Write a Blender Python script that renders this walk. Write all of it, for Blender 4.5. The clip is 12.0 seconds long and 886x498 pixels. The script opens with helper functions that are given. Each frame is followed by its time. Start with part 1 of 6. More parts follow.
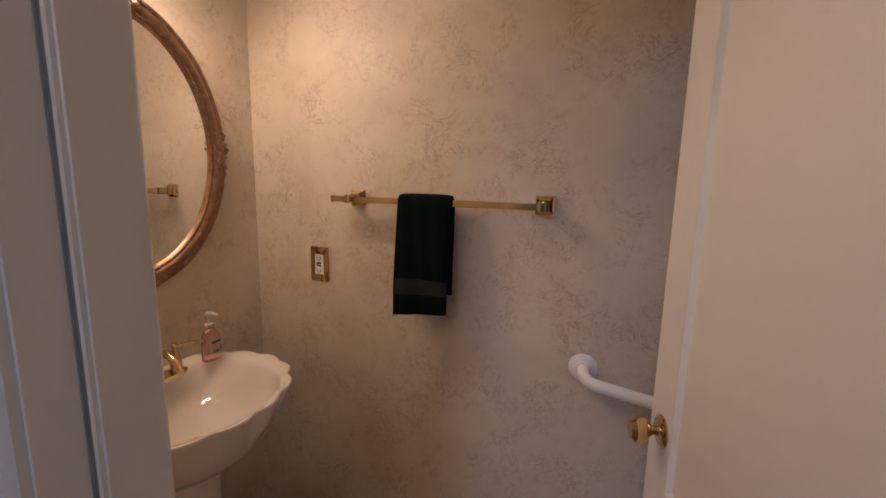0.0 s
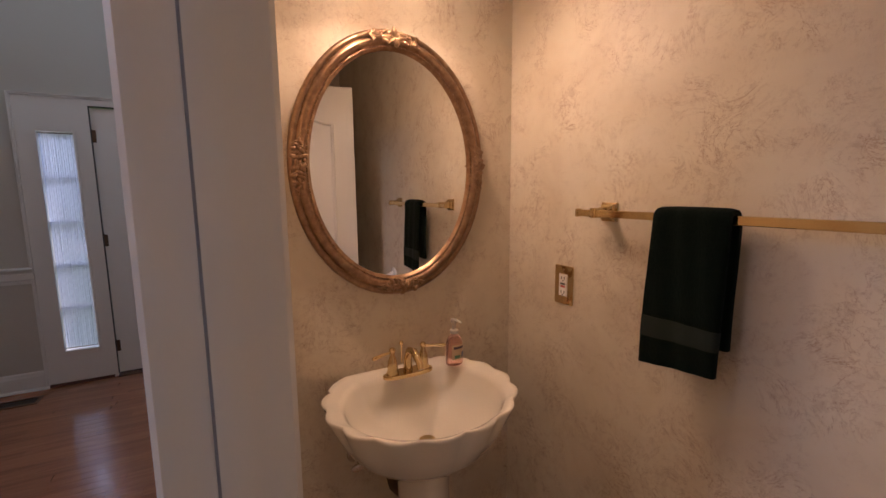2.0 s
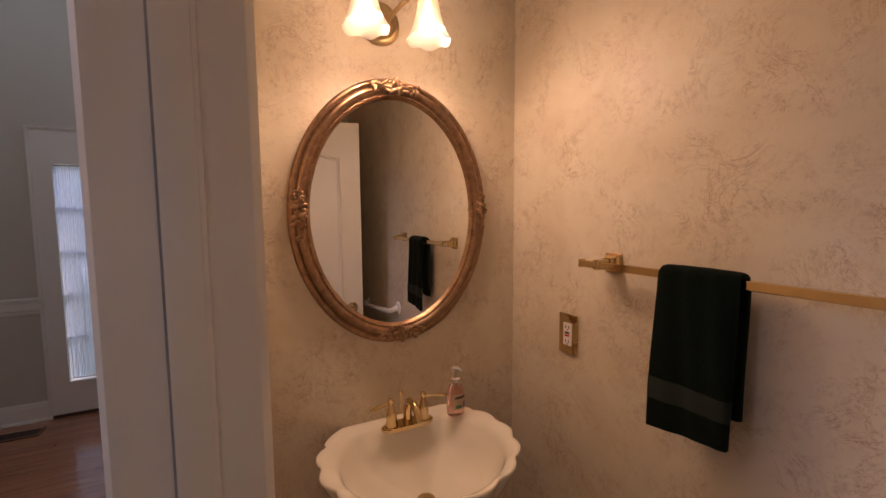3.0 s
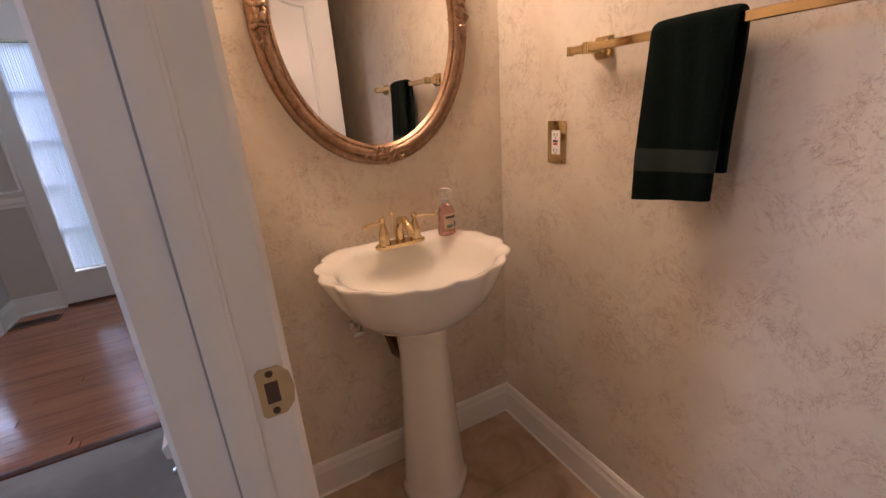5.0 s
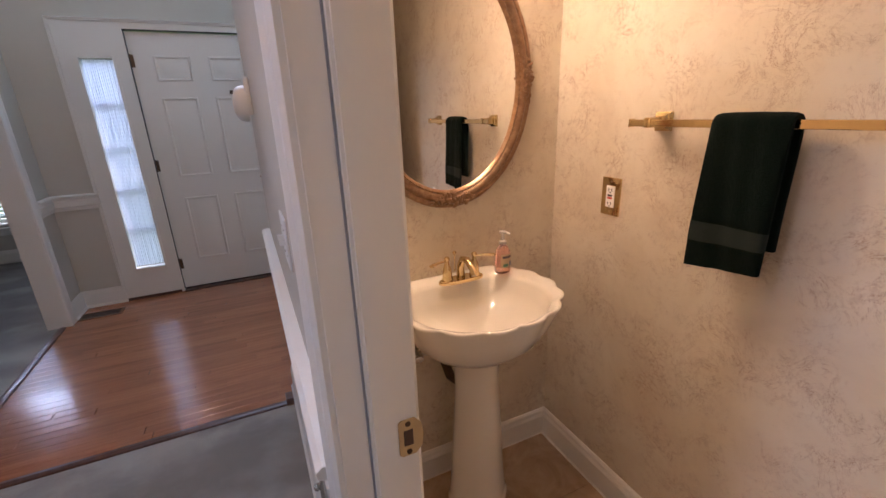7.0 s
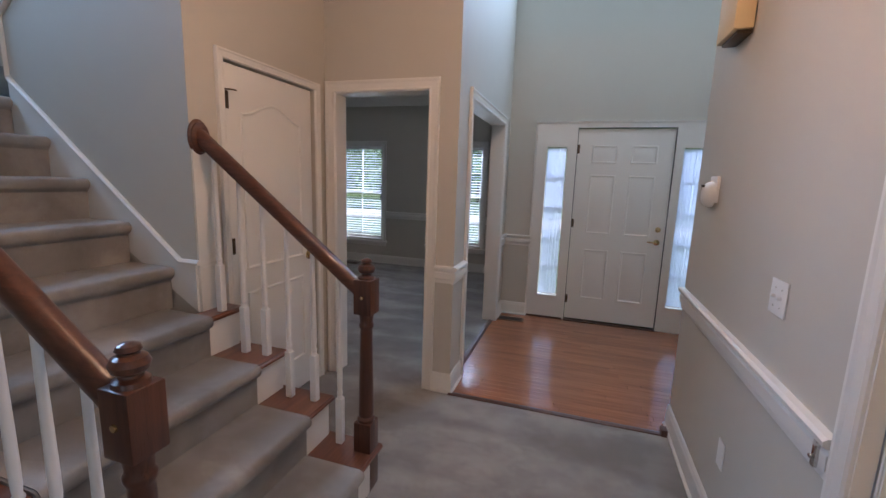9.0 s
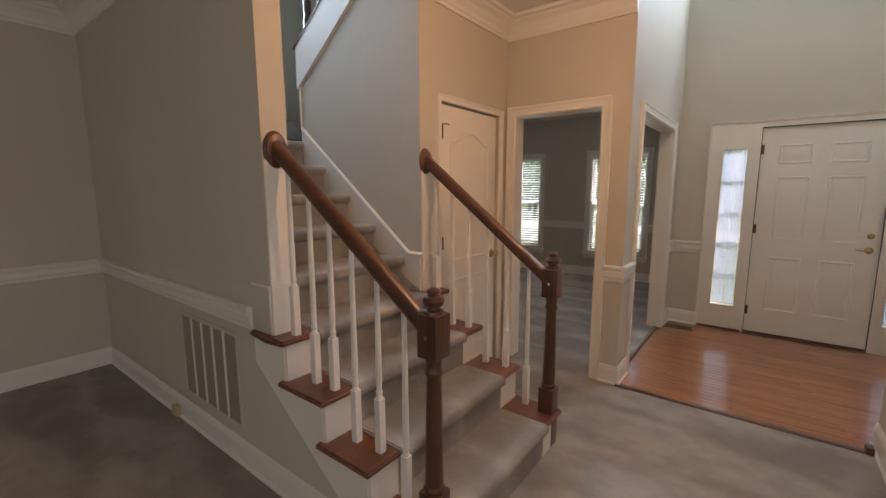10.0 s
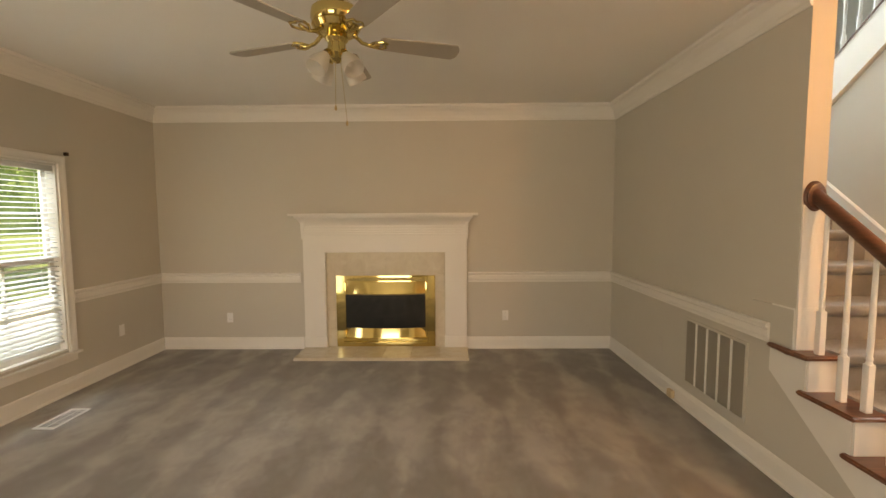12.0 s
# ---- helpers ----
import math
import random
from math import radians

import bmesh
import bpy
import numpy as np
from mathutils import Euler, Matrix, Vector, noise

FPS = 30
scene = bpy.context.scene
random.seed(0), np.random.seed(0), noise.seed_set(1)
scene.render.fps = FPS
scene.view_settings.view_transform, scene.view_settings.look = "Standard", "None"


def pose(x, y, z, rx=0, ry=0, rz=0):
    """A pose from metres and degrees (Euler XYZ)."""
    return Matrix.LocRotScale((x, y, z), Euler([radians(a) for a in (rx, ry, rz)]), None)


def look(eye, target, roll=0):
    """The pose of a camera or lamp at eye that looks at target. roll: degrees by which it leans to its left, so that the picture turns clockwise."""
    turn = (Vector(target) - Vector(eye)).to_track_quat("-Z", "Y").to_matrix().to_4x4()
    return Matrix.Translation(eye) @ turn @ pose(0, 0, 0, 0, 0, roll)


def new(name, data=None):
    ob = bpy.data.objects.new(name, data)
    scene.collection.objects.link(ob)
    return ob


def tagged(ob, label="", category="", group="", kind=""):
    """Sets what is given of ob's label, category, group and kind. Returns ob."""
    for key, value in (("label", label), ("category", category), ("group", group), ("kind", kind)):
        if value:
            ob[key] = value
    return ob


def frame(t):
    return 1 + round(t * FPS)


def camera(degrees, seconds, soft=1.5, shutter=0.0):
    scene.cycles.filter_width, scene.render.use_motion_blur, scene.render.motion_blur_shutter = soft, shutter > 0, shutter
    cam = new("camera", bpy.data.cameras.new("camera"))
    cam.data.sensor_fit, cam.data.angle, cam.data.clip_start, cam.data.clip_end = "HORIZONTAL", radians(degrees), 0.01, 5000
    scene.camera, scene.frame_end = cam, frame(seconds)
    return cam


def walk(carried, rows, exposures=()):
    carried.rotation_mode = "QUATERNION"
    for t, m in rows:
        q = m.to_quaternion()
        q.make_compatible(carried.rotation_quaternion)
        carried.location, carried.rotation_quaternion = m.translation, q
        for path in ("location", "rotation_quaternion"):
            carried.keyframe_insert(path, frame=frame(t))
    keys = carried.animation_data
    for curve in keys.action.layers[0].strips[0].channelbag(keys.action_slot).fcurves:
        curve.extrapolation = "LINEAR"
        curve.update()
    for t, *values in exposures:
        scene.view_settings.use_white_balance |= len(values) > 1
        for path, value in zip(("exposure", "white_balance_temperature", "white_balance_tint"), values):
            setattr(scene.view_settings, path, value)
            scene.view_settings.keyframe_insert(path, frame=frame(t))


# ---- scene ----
cam = camera(93.1, 12.0)
PATH = [
    (0, (0.037, 0.03, 1.415), (-0.711, 1.857, 1.096), 1.2),
    (0.5, (0.105, 0.058, 1.426), (-1.105, 1.619, 1.111), 1.0),
    (1, (0.111, 0.104, 1.425), (-1.418, 1.358, 1.126), 0.5),
    (1.5, (0.079, 0.169, 1.43), (-1.62, 1.183, 1.133), -0.1),
    (2, (0.054, 0.243, 1.414), (-1.69, 1.184, 1.144), -0.5),
    (2.5, (0.041, 0.277, 1.457), (-1.723, 1.192, 1.231), -0.5),
    (2.7, (0.04, 0.276, 1.492), (-1.734, 1.186, 1.326), -0.5),
    (4.3, (0.045, 0.293, 1.368), (-1.698, 1.187, 0.964), -0.5),
    (4.5, (0.056, 0.289, 1.327), (-1.672, 1.176, 0.849), -1.1),
    (5, (0.067, 0.279, 1.246), (-1.616, 1.151, 0.61), -4.2),
    (5.5, (0.079, 0.276, 1.184), (-1.545, 1.096, 0.353), -7.5),
    (6, (0.086, 0.273, 1.182), (-1.527, 1.071, 0.308), -9.1),
    (6.5, (0.085, 0.247, 1.283), (-1.559, 1.052, 0.476), -4.5),
    (6.7, (0.081, 0.213, 1.336), (-1.598, 1.046, 0.64), -2.5),
    (8.3, (0.399, -0.317, 1.518), (-1.564, -0.124, 1.187), 2.2),
    (8.5, (0.487, -0.366, 1.479), (-1.489, -0.389, 1.168), 3.1),
    (9, (0.726, -0.456, 1.488), (-1.154, -1.053, 1.159), 1.9),
    (9.5, (1.008, -0.461, 1.45), (-0.743, -1.376, 1.135), 0.5),
    (10, (1.252, -0.431, 1.474), (-0.319, -1.635, 1.188), -0.1),
    (10.5, (1.456, -0.316, 1.489), (0.295, -1.923, 1.221), 0.5),
    (11, (1.74, -0.216, 1.492), (1.0, -2.057, 1.242), 0.0),
    (11.5, (2.015, -0.09, 1.498), (1.722, -2.056, 1.284), -1.6),
    (12, (2.168, 0.101, 1.541), (2.186, -1.893, 1.392), -0.3),
]
EXPOSURES = [(0, -0.25, 5600, 24), (0.5, -0.1, 5200, 20), (1.5, -0.08, 5550, 27), (2.7, -0.28, 6500, 35), (4.5, 0.05, 5700, 26), (5.0, 0.6, 5600, 27), (5.5, 0.72, 5600, 26), (6.5, 0.7, 5700, 26),
             (8.5, 0.8, 6000, 25), (9.0, 0.8, 5800, 21), (9.5, 0.92, 7000, 23), (10.0, 0.9, 7600, 24), (10.5, 1.1, 7400, 21), (11.0, 1.56, 8200, 22), (11.5, 1.7, 10000, 22), (12, 1.82, 10500, 22)]
walk(cam, [(t, look(eye, target, roll)) for t, eye, target, roll in PATH], EXPOSURES)


# ---- world and lights ----
world = bpy.data.worlds.new("sky")
scene.world = world
world.use_nodes = True
wt = world.node_tree
sky = wt.nodes.new("ShaderNodeTexSky")
sky.sky_type = "NISHITA"
sky.sun_disc = False
sky.sun_elevation = radians(58)
sky.sun_rotation = radians(-12)
background = wt.nodes["Background"]
background.inputs["Strength"].default_value = 0.15
wt.links.new(sky.outputs["Color"], background.inputs["Color"])


def lamp(name, kind, m, energy, color, size=0.1, size_y=0.0):
    data = bpy.data.lights.new(name, kind)
    data.energy, data.color = energy, color
    if kind == "AREA":
        data.shape, data.size, data.size_y = "RECTANGLE", size, size_y or size
    elif kind == "SUN":
        data.angle = size
    else:
        data.shadow_soft_size = size
    ob = new(name, data)
    ob.matrix_world = m
    return ob


DAY = (0.74, 0.87, 1.0)
lamp("sun", "SUN", look((0, 0, 0), (0.1, -0.52, -0.85)), 5.0, (1.0, 0.95, 0.86), radians(0.5))
# the sky's light for windows that the walk never faces, as area lamps
lamp("sky_foyer_window", "AREA", look((-3.99, -0.05, 3.9), (-1, -0.05, 3.3)), 40, (0.56, 0.79, 1.0), 1.5, 1.1)
# stands inside, lower than its opening, narrowed toward the powder room door
lamp("sky_stair_window", "AREA", look((-0.42, -4.72, 3.35), (-0.05, 0.4, 1.15)), 27, (0.46, 0.72, 1.0), 0.9, 1.3).data.spread = radians(118)
# next two: unseen, assumed windows, added to fill the living room with light
lamp("sky_kitchen_fill", "AREA", look((3.4, 3.08, 1.5), (3.4, 0.0, 1.2)), 17, (0.92, 0.96, 1.0), 2.2, 1.4)
lamp("sky_side_fill", "AREA", look((5.60, -0.75, 1.25), (2.0, -1.0, 1.0)), 5.0, DAY, 0.86, 1.55)
# lamps hidden above the dining, front door and living room windows, adding sky light
lamp("sky_dining_fill", "AREA", look((-7.4, -3.2, 3.1), (-5.8, -3.2, 1.2)), 190, DAY, 3.4, 1.0)
lamp("sky_front_fill", "AREA", look((-5.2, 0.0, 3.0), (-3.9, 0.0, 1.1)), 23, DAY, 1.9, 0.8)
lamp("sky_living_fill", "AREA", look((7.0, -3.13, 3.1), (5.5, -3.13, 1.1)), 70, (0.52, 0.77, 1.0), 1.4, 1.0)
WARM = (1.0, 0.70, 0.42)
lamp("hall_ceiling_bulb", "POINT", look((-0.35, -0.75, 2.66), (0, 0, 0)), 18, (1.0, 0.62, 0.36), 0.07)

# ---- materials ----


class Nodes:
    """A node material with a principled shader and object-space noise helpers."""

    def __init__(self, name, rough=0.5, metal=0.0):
        self.m = bpy.data.materials.new(name)
        self.m.use_nodes = True
        self.t = self.m.node_tree
        self.p = self.t.nodes["Principled BSDF"]
        self.set("Roughness", rough)
        self.set("Metallic", metal)
        self.coord = self.t.nodes.new("ShaderNodeNewGeometry").outputs["Position"]

    def set(self, key, value):
        self.p.inputs[key].default_value = value
        return self

    def stretch(self, sx, sy, sz):
        n = self.t.nodes.new("ShaderNodeMapping")
        n.inputs["Scale"].default_value = (sx, sy, sz)
        self.t.links.new(self.coord, n.inputs["Vector"])
        return n.outputs["Vector"]

    def noise(self, scale, detail=4.0, rough=0.55, distort=0.0, coord=None):
        n = self.t.nodes.new("ShaderNodeTexNoise")
        n.inputs["Scale"].default_value = scale
        n.inputs["Detail"].default_value = detail
        n.inputs["Roughness"].default_value = rough
        n.inputs["Distortion"].default_value = distort
        self.t.links.new(coord or self.coord, n.inputs["Vector"])
        return n.outputs["Fac"]

    def ramp(self, fac, stops):
        n = self.t.nodes.new("ShaderNodeValToRGB")
        while len(n.color_ramp.elements) < len(stops):
            n.color_ramp.elements.new(0.5)
        for e, (at, c) in zip(n.color_ramp.elements, stops):
            e.position, e.color = at, (*c, 1.0) if len(c) == 3 else c
        self.t.links.new(fac, n.inputs["Fac"])
        return n.outputs["Color"]

    def mix(self, fac, a, b, mode="MIX"):
        n = self.t.nodes.new("ShaderNodeMix")
        n.data_type, n.blend_type = "RGBA", mode
        for key, v in ((0, fac), (6, a), (7, b)):
            if isinstance(v, (int, float)):
                n.inputs[key].default_value = v
            elif isinstance(v, tuple):
                n.inputs[key].default_value = (*v, 1.0)
            else:
                self.t.links.new(v, n.inputs[key])
        return n.outputs[2]

    def math(self, op, a, b):
        n = self.t.nodes.new("ShaderNodeMath")
        n.operation = op
        for key, v in ((0, a), (1, b)):
            if isinstance(v, (int, float)):
                n.inputs[key].default_value = v
            else:
                self.t.links.new(v, n.inputs[key])
        return n.outputs[0]

    def random(self):
        return self.t.nodes.new("ShaderNodeObjectInfo").outputs["Random"]

    def color(self, out):
        if isinstance(out, tuple):
            self.set("Base Color", (*out, 1.0))
        else:
            self.t.links.new(out, self.p.inputs["Base Color"])
        return self

    def rough(self, fac, lo, hi):
        n = self.t.nodes.new("ShaderNodeMapRange")
        n.inputs["To Min"].default_value, n.inputs["To Max"].default_value = lo, hi
        self.t.links.new(fac, n.inputs["Value"])
        self.t.links.new(n.outputs["Result"], self.p.inputs["Roughness"])
        return self

    def bump(self, fac, strength, distance=0.002):
        n = self.t.nodes.new("ShaderNodeBump")
        n.inputs["Strength"].default_value, n.inputs["Distance"].default_value = strength, distance
        self.t.links.new(fac, n.inputs["Height"])
        self.t.links.new(n.outputs["Normal"], self.p.inputs["Normal"])
        return self


def shade(c, k):
    return tuple(v * k for v in c)


def painted(name, c, rough, var=0.05, bump=0.12, grain=160.0):
    n = Nodes(name, rough)
    big = n.noise(1.3, 3.0)
    n.color(n.mix(big, shade(c, 1 - var), shade(c, 1 + var)))
    fine = n.noise(grain, 2.0)
    n.rough(n.noise(9.0, 4.0), max(0.05, rough - 0.08), rough + 0.1)
    n.bump(fine, bump, 0.0006)
    return n.m


WALL = painted("greige_wall_paint", (0.56, 0.525, 0.455), 0.62, 0.035, 0.25, 240)
CEIL = painted("ceiling_paint", (0.84, 0.82, 0.77), 0.8, 0.03, 0.3, 120)
TRIM = painted("semi_gloss_trim_paint", (0.78, 0.755, 0.70), 0.33, 0.03, 0.06, 60)
DOORWHITE = painted("door_enamel", (0.80, 0.775, 0.72), 0.36, 0.025, 0.08, 90)
PLASTIC = painted("white_plastic", (0.80, 0.79, 0.76), 0.35, 0.02, 0.02, 80)
BALUSTER = painted("baluster_enamel", (0.80, 0.78, 0.74), 0.3, 0.03, 0.05, 60)


def make_wallpaper():
    n = Nodes("veined_beige_wallpaper", 0.55)
    cloud = n.noise(2.6, 4.0, 0.6, 0.6)
    base = n.ramp(cloud, [(0.3, (0.58, 0.485, 0.36)), (0.5, (0.655, 0.575, 0.445)), (0.7, (0.70, 0.635, 0.515))])
    tint = n.mix(n.noise(3.1, 2.0), (0.36, 0.20, 0.11), (0.29, 0.185, 0.125))
    where = n.ramp(n.noise(7.0, 6.0, 0.68, 0.5), [(0.43, (0.03, 0.03, 0.03)), (0.60, (1, 1, 1))])
    out = base
    for scale, wide, much, rough in ((7.5, 0.014, 0.76, 0.72), (15.0, 0.016, 0.54, 0.70)):
        warp = n.noise(scale, 7.0, rough, 1.5)
        line = n.math("ABSOLUTE", n.math("SUBTRACT", warp, 0.5), 0.0)
        vein = n.ramp(line, [(0.0, (1, 1, 1)), (wide * 0.4, (0.55, 0.55, 0.55)), (wide, (0, 0, 0))])
        out = n.mix(n.math("MULTIPLY", n.math("MULTIPLY", vein, where), much), out, tint)
    blot = n.ramp(n.noise(34.0, 6.0, 0.75, 0.6), [(0.52, (0, 0, 0)), (0.66, (1, 1, 1))])
    n.color(n.mix(n.math("MULTIPLY", n.math("MULTIPLY", blot, where), 0.42), out, (0.32, 0.215, 0.15)))
    n.rough(cloud, 0.42, 0.6)
    n.bump(n.noise(300.0, 2.0), 0.1, 0.0005)
    return n.m


PAPER = make_wallpaper()


def make_carpet():
    n = Nodes("cut_pile_carpet", 0.95)
    split = n.t.nodes.new("ShaderNodeSeparateXYZ")
    n.t.links.new(n.coord, split.inputs["Vector"])
    bend = n.noise(1.3, 2.0, 0.5)
    blot = n.noise(5.0, 5.0, 0.6, 0.15)
    # vacuum strokes: wedges along y, about a hand's width apart, in uneven rows
    lane = n.math("ADD", n.math("MULTIPLY", split.outputs["X"], 4.2), n.math("MULTIPLY", bend, 1.3))
    across = n.math("PINGPONG", lane, 1.0)
    along = n.math("PINGPONG", n.math("ADD", n.math("MULTIPLY", split.outputs["Y"], 0.95), n.math("MULTIPLY", bend, 1.7)), 1.0)
    wedge = n.math("SUBTRACT", across, along)
    stroke = n.ramp(n.math("ADD", n.math("MULTIPLY", wedge, 0.5), 0.5), [(0.38, (0, 0, 0)), (0.62, (1, 1, 1))])
    patch = n.ramp(n.noise(4.2, 6.0, 0.62, 0.15, n.stretch(1.15, 0.7, 1.0)), [(0.43, (0, 0, 0)), (0.57, (1, 1, 1))])
    fac = n.math("ADD", n.math("ADD", n.math("MULTIPLY", stroke, 0.30), n.math("MULTIPLY", blot, 0.46)), n.math("MULTIPLY", patch, 0.18))
    base = n.ramp(fac, [(0.24, (0.225, 0.207, 0.186)), (0.42, (0.285, 0.263, 0.237)), (0.56, (0.355, 0.329, 0.298)), (0.74, (0.44, 0.41, 0.372))])
    tuft = n.noise(420.0, 2.0, 0.6)
    n.color(n.mix(n.math("MULTIPLY", tuft, 0.4), base, (0.17, 0.16, 0.15)))
    n.set("Sheen Weight", 0.2)
    n.bump(n.math("ADD", tuft, n.math("MULTIPLY", blot, 2.0)), 0.7, 0.004)
    return n.m


CARPET = make_carpet()


def wood(name, dark, light, rough, axis, spread=0.5, coat=0.0, lift=1.0):
    n = Nodes(name, rough)
    long = {"x": (1.6, 26, 26), "y": (26, 1.6, 26), "z": (26, 26, 1.6)}[axis]
    grain = n.noise(1.6, 6.0, 0.6, 0.7, n.stretch(*long))
    fine = n.noise(6.0, 4.0, 0.7, 0.2, n.stretch(*(v * 2.2 for v in long)))
    fac = n.math("ADD", n.math("MULTIPLY", grain, 0.75), n.math("MULTIPLY", fine, 0.25))
    base = n.ramp(fac, [(0.30, dark), (0.68, light)])
    tone = n.ramp(n.random(), [(0.0, (1 - spread * 0.5,) * 3), (1.0, (1 + spread * 0.35,) * 3)])
    n.color(n.mix(1.0, base, tone, "MULTIPLY"))
    n.rough(fine, rough - 0.05, rough + 0.09)
    n.set("Coat Weight", coat)
    n.set("Coat Roughness", 0.12)
    n.bump(fine, 0.12 * lift, 0.0008)
    return n.m


OAK = wood("oak_strip_floor", (0.28, 0.097, 0.044), (0.46, 0.178, 0.080), 0.2, "y", 0.28, 0.6)
STAIN = wood("dark_stained_rail", (0.050, 0.018, 0.010), (0.14, 0.052, 0.026), 0.3, "y", 0.1, 0.3)
STAINZ = wood("dark_stained_newel", (0.045, 0.016, 0.009), (0.125, 0.046, 0.023), 0.28, "z", 0.1, 0.35)
TREADWOOD = wood("red_oak_tread", (0.10, 0.033, 0.016), (0.23, 0.085, 0.040), 0.3, "x", 0.2, 0.25)


def metal(name, c, rough, var=0.12):
    n = Nodes(name, rough, 1.0)
    n.color(n.mix(n.noise(22.0, 4.0), shade(c, 1 - var), c))
    n.rough(n.noise(35.0, 4.0), max(0.03, rough - 0.06), rough + 0.08)
    return n.m


BRASS = metal("polished_brass", (0.72, 0.56, 0.30), 0.07)
OLDBRASS = metal("worn_brass", (0.62, 0.46, 0.24), 0.32, 0.3)
BRIGHTBRASS = metal("mirror_brass", (0.66, 0.52, 0.22), 0.07, 0.05)
BRONZE = metal("dark_bronze", (0.13, 0.09, 0.06), 0.4, 0.3)
CHROME = metal("dull_chrome", (0.62, 0.60, 0.56), 0.25)


def make_gilt():
    n = Nodes("antique_copper_gilt", 0.32, 0.9)
    n.color(n.ramp(n.noise(45.0, 4.0, 0.6), [(0.3, (0.22, 0.132, 0.078)), (0.5, (0.30, 0.185, 0.108)), (0.72, (0.41, 0.275, 0.16))]))
    n.rough(n.noise(60.0, 4.0), 0.22, 0.42)
    n.bump(n.noise(140.0, 3.0), 0.05, 0.0004)
    return n.m


GILT = make_gilt()


def glossy(name, c, rough, var=0.03, coat=0.0):
    n = Nodes(name, rough)
    n.color(n.mix(n.noise(5.0, 3.0), shade(c, 1 - var), shade(c, 1 + var)))
    n.rough(n.noise(16.0, 4.0), max(0.02, rough - 0.04), rough + 0.06)
    n.set("Coat Weight", coat)
    return n.m


CHINA = glossy("bone_porcelain", (0.80, 0.76, 0.66), 0.07, 0.015, 0.6)
BARWHITE = glossy("white_enamel_tube", (0.82, 0.81, 0.80), 0.18, 0.02, 0.2)
BLACK = glossy("black_slot", (0.012, 0.012, 0.012), 0.5)
FIREDARK = glossy("smoked_fire_glass", (0.013, 0.015, 0.015), 0.07, 0.1, 0.6)
# dark tone for the shade behind the grille, and for the sounder's lens
GRILLEDARK = painted("duct_shade_and_lens", (0.07, 0.062, 0.052), 0.8)
TAN = painted("tan_plastic", (0.55, 0.42, 0.26), 0.45, 0.04)
RED = glossy("red_button", (0.5, 0.03, 0.02), 0.4)
FLOORVENT = painted("brown_register", (0.07, 0.035, 0.02), 0.5)


def make_marble():
    n = Nodes("cream_marble_tile", 0.2)
    cloud = n.noise(7.0, 6.0, 0.62, 1.2)
    base = n.ramp(cloud, [(0.3, (0.61, 0.53, 0.40)), (0.52, (0.665, 0.59, 0.46)), (0.72, (0.71, 0.645, 0.52))])
    n.color(n.mix(n.math("MULTIPLY", n.random(), 0.18), base, (0.56, 0.47, 0.34)))
    n.rough(cloud, 0.12, 0.26)
    n.set("Coat Weight", 0.15)
    return n.m


MARBLE = make_marble()


def make_vinyl():
    n = Nodes("mottled_tan_vinyl", 0.4)
    cloud = n.noise(8.0, 6.0, 0.6, 0.8)
    base = n.ramp(cloud, [(0.32, (0.34, 0.235, 0.145)), (0.52, (0.46, 0.335, 0.225)), (0.7, (0.55, 0.425, 0.30))])
    n.color(n.mix(n.math("MULTIPLY", n.random(), 0.2), base, (0.38, 0.265, 0.17)))
    n.rough(cloud, 0.3, 0.5)
    n.bump(n.noise(60.0, 4.0), 0.15, 0.001)
    return n.m


VINYL = make_vinyl()


def make_towel():
    n = Nodes("dark_green_terry", 0.95)
    pile = n.noise(520.0, 2.0)
    n.color(n.mix(pile, (0.0008, 0.0034, 0.0024), (0.003, 0.0105, 0.0072)))
    n.set("Sheen Weight", 0.015)
    n.set("Specular IOR Level", 0.1)
    n.bump(n.math("ADD", pile, n.noise(160.0, 3.0)), 0.9, 0.003)
    return n.m


TOWEL = make_towel()
TOWELBAND = painted("woven_green_band", (0.0020, 0.0098, 0.0062), 0.8, 0.1, 0.5, 600)


def clear(name, c, rough=0.02, trans=1.0, ior=1.45):
    n = Nodes(name, rough)
    n.color(c).set("Transmission Weight", trans).set("IOR", ior)
    return n.m


GLASS = clear("window_glass", (0.96, 0.98, 0.98), 0.0, 1.0, 1.03)
SOAP = clear("pink_soap_plastic", (0.95, 0.62, 0.55), 0.05, 0.9, 1.33)
PUMP = clear("clear_pump_plastic", (0.88, 0.86, 0.84), 0.15, 0.5, 1.3)
FROST = clear("frosted_shade_glass", (0.95, 0.92, 0.86), 0.35, 0.72, 1.25)
FANGLASS = clear("etched_tulip_glass", (0.85, 0.82, 0.76), 0.3, 0.6, 1.25)


def make_mirror():
    n = Nodes("mirror_silver", 0.0, 1.0)
    n.color((0.86, 0.86, 0.84))
    return n.m


MIRROR = make_mirror()


def glow(name, c, strength):
    n = Nodes(name, 0.4)
    n.color(c)
    n.set("Emission Color", (*c, 1.0)).set("Emission Strength", strength)
    return n.m


BULB = glow("lit_bulb", (1.0, 0.72, 0.42), 60.0)


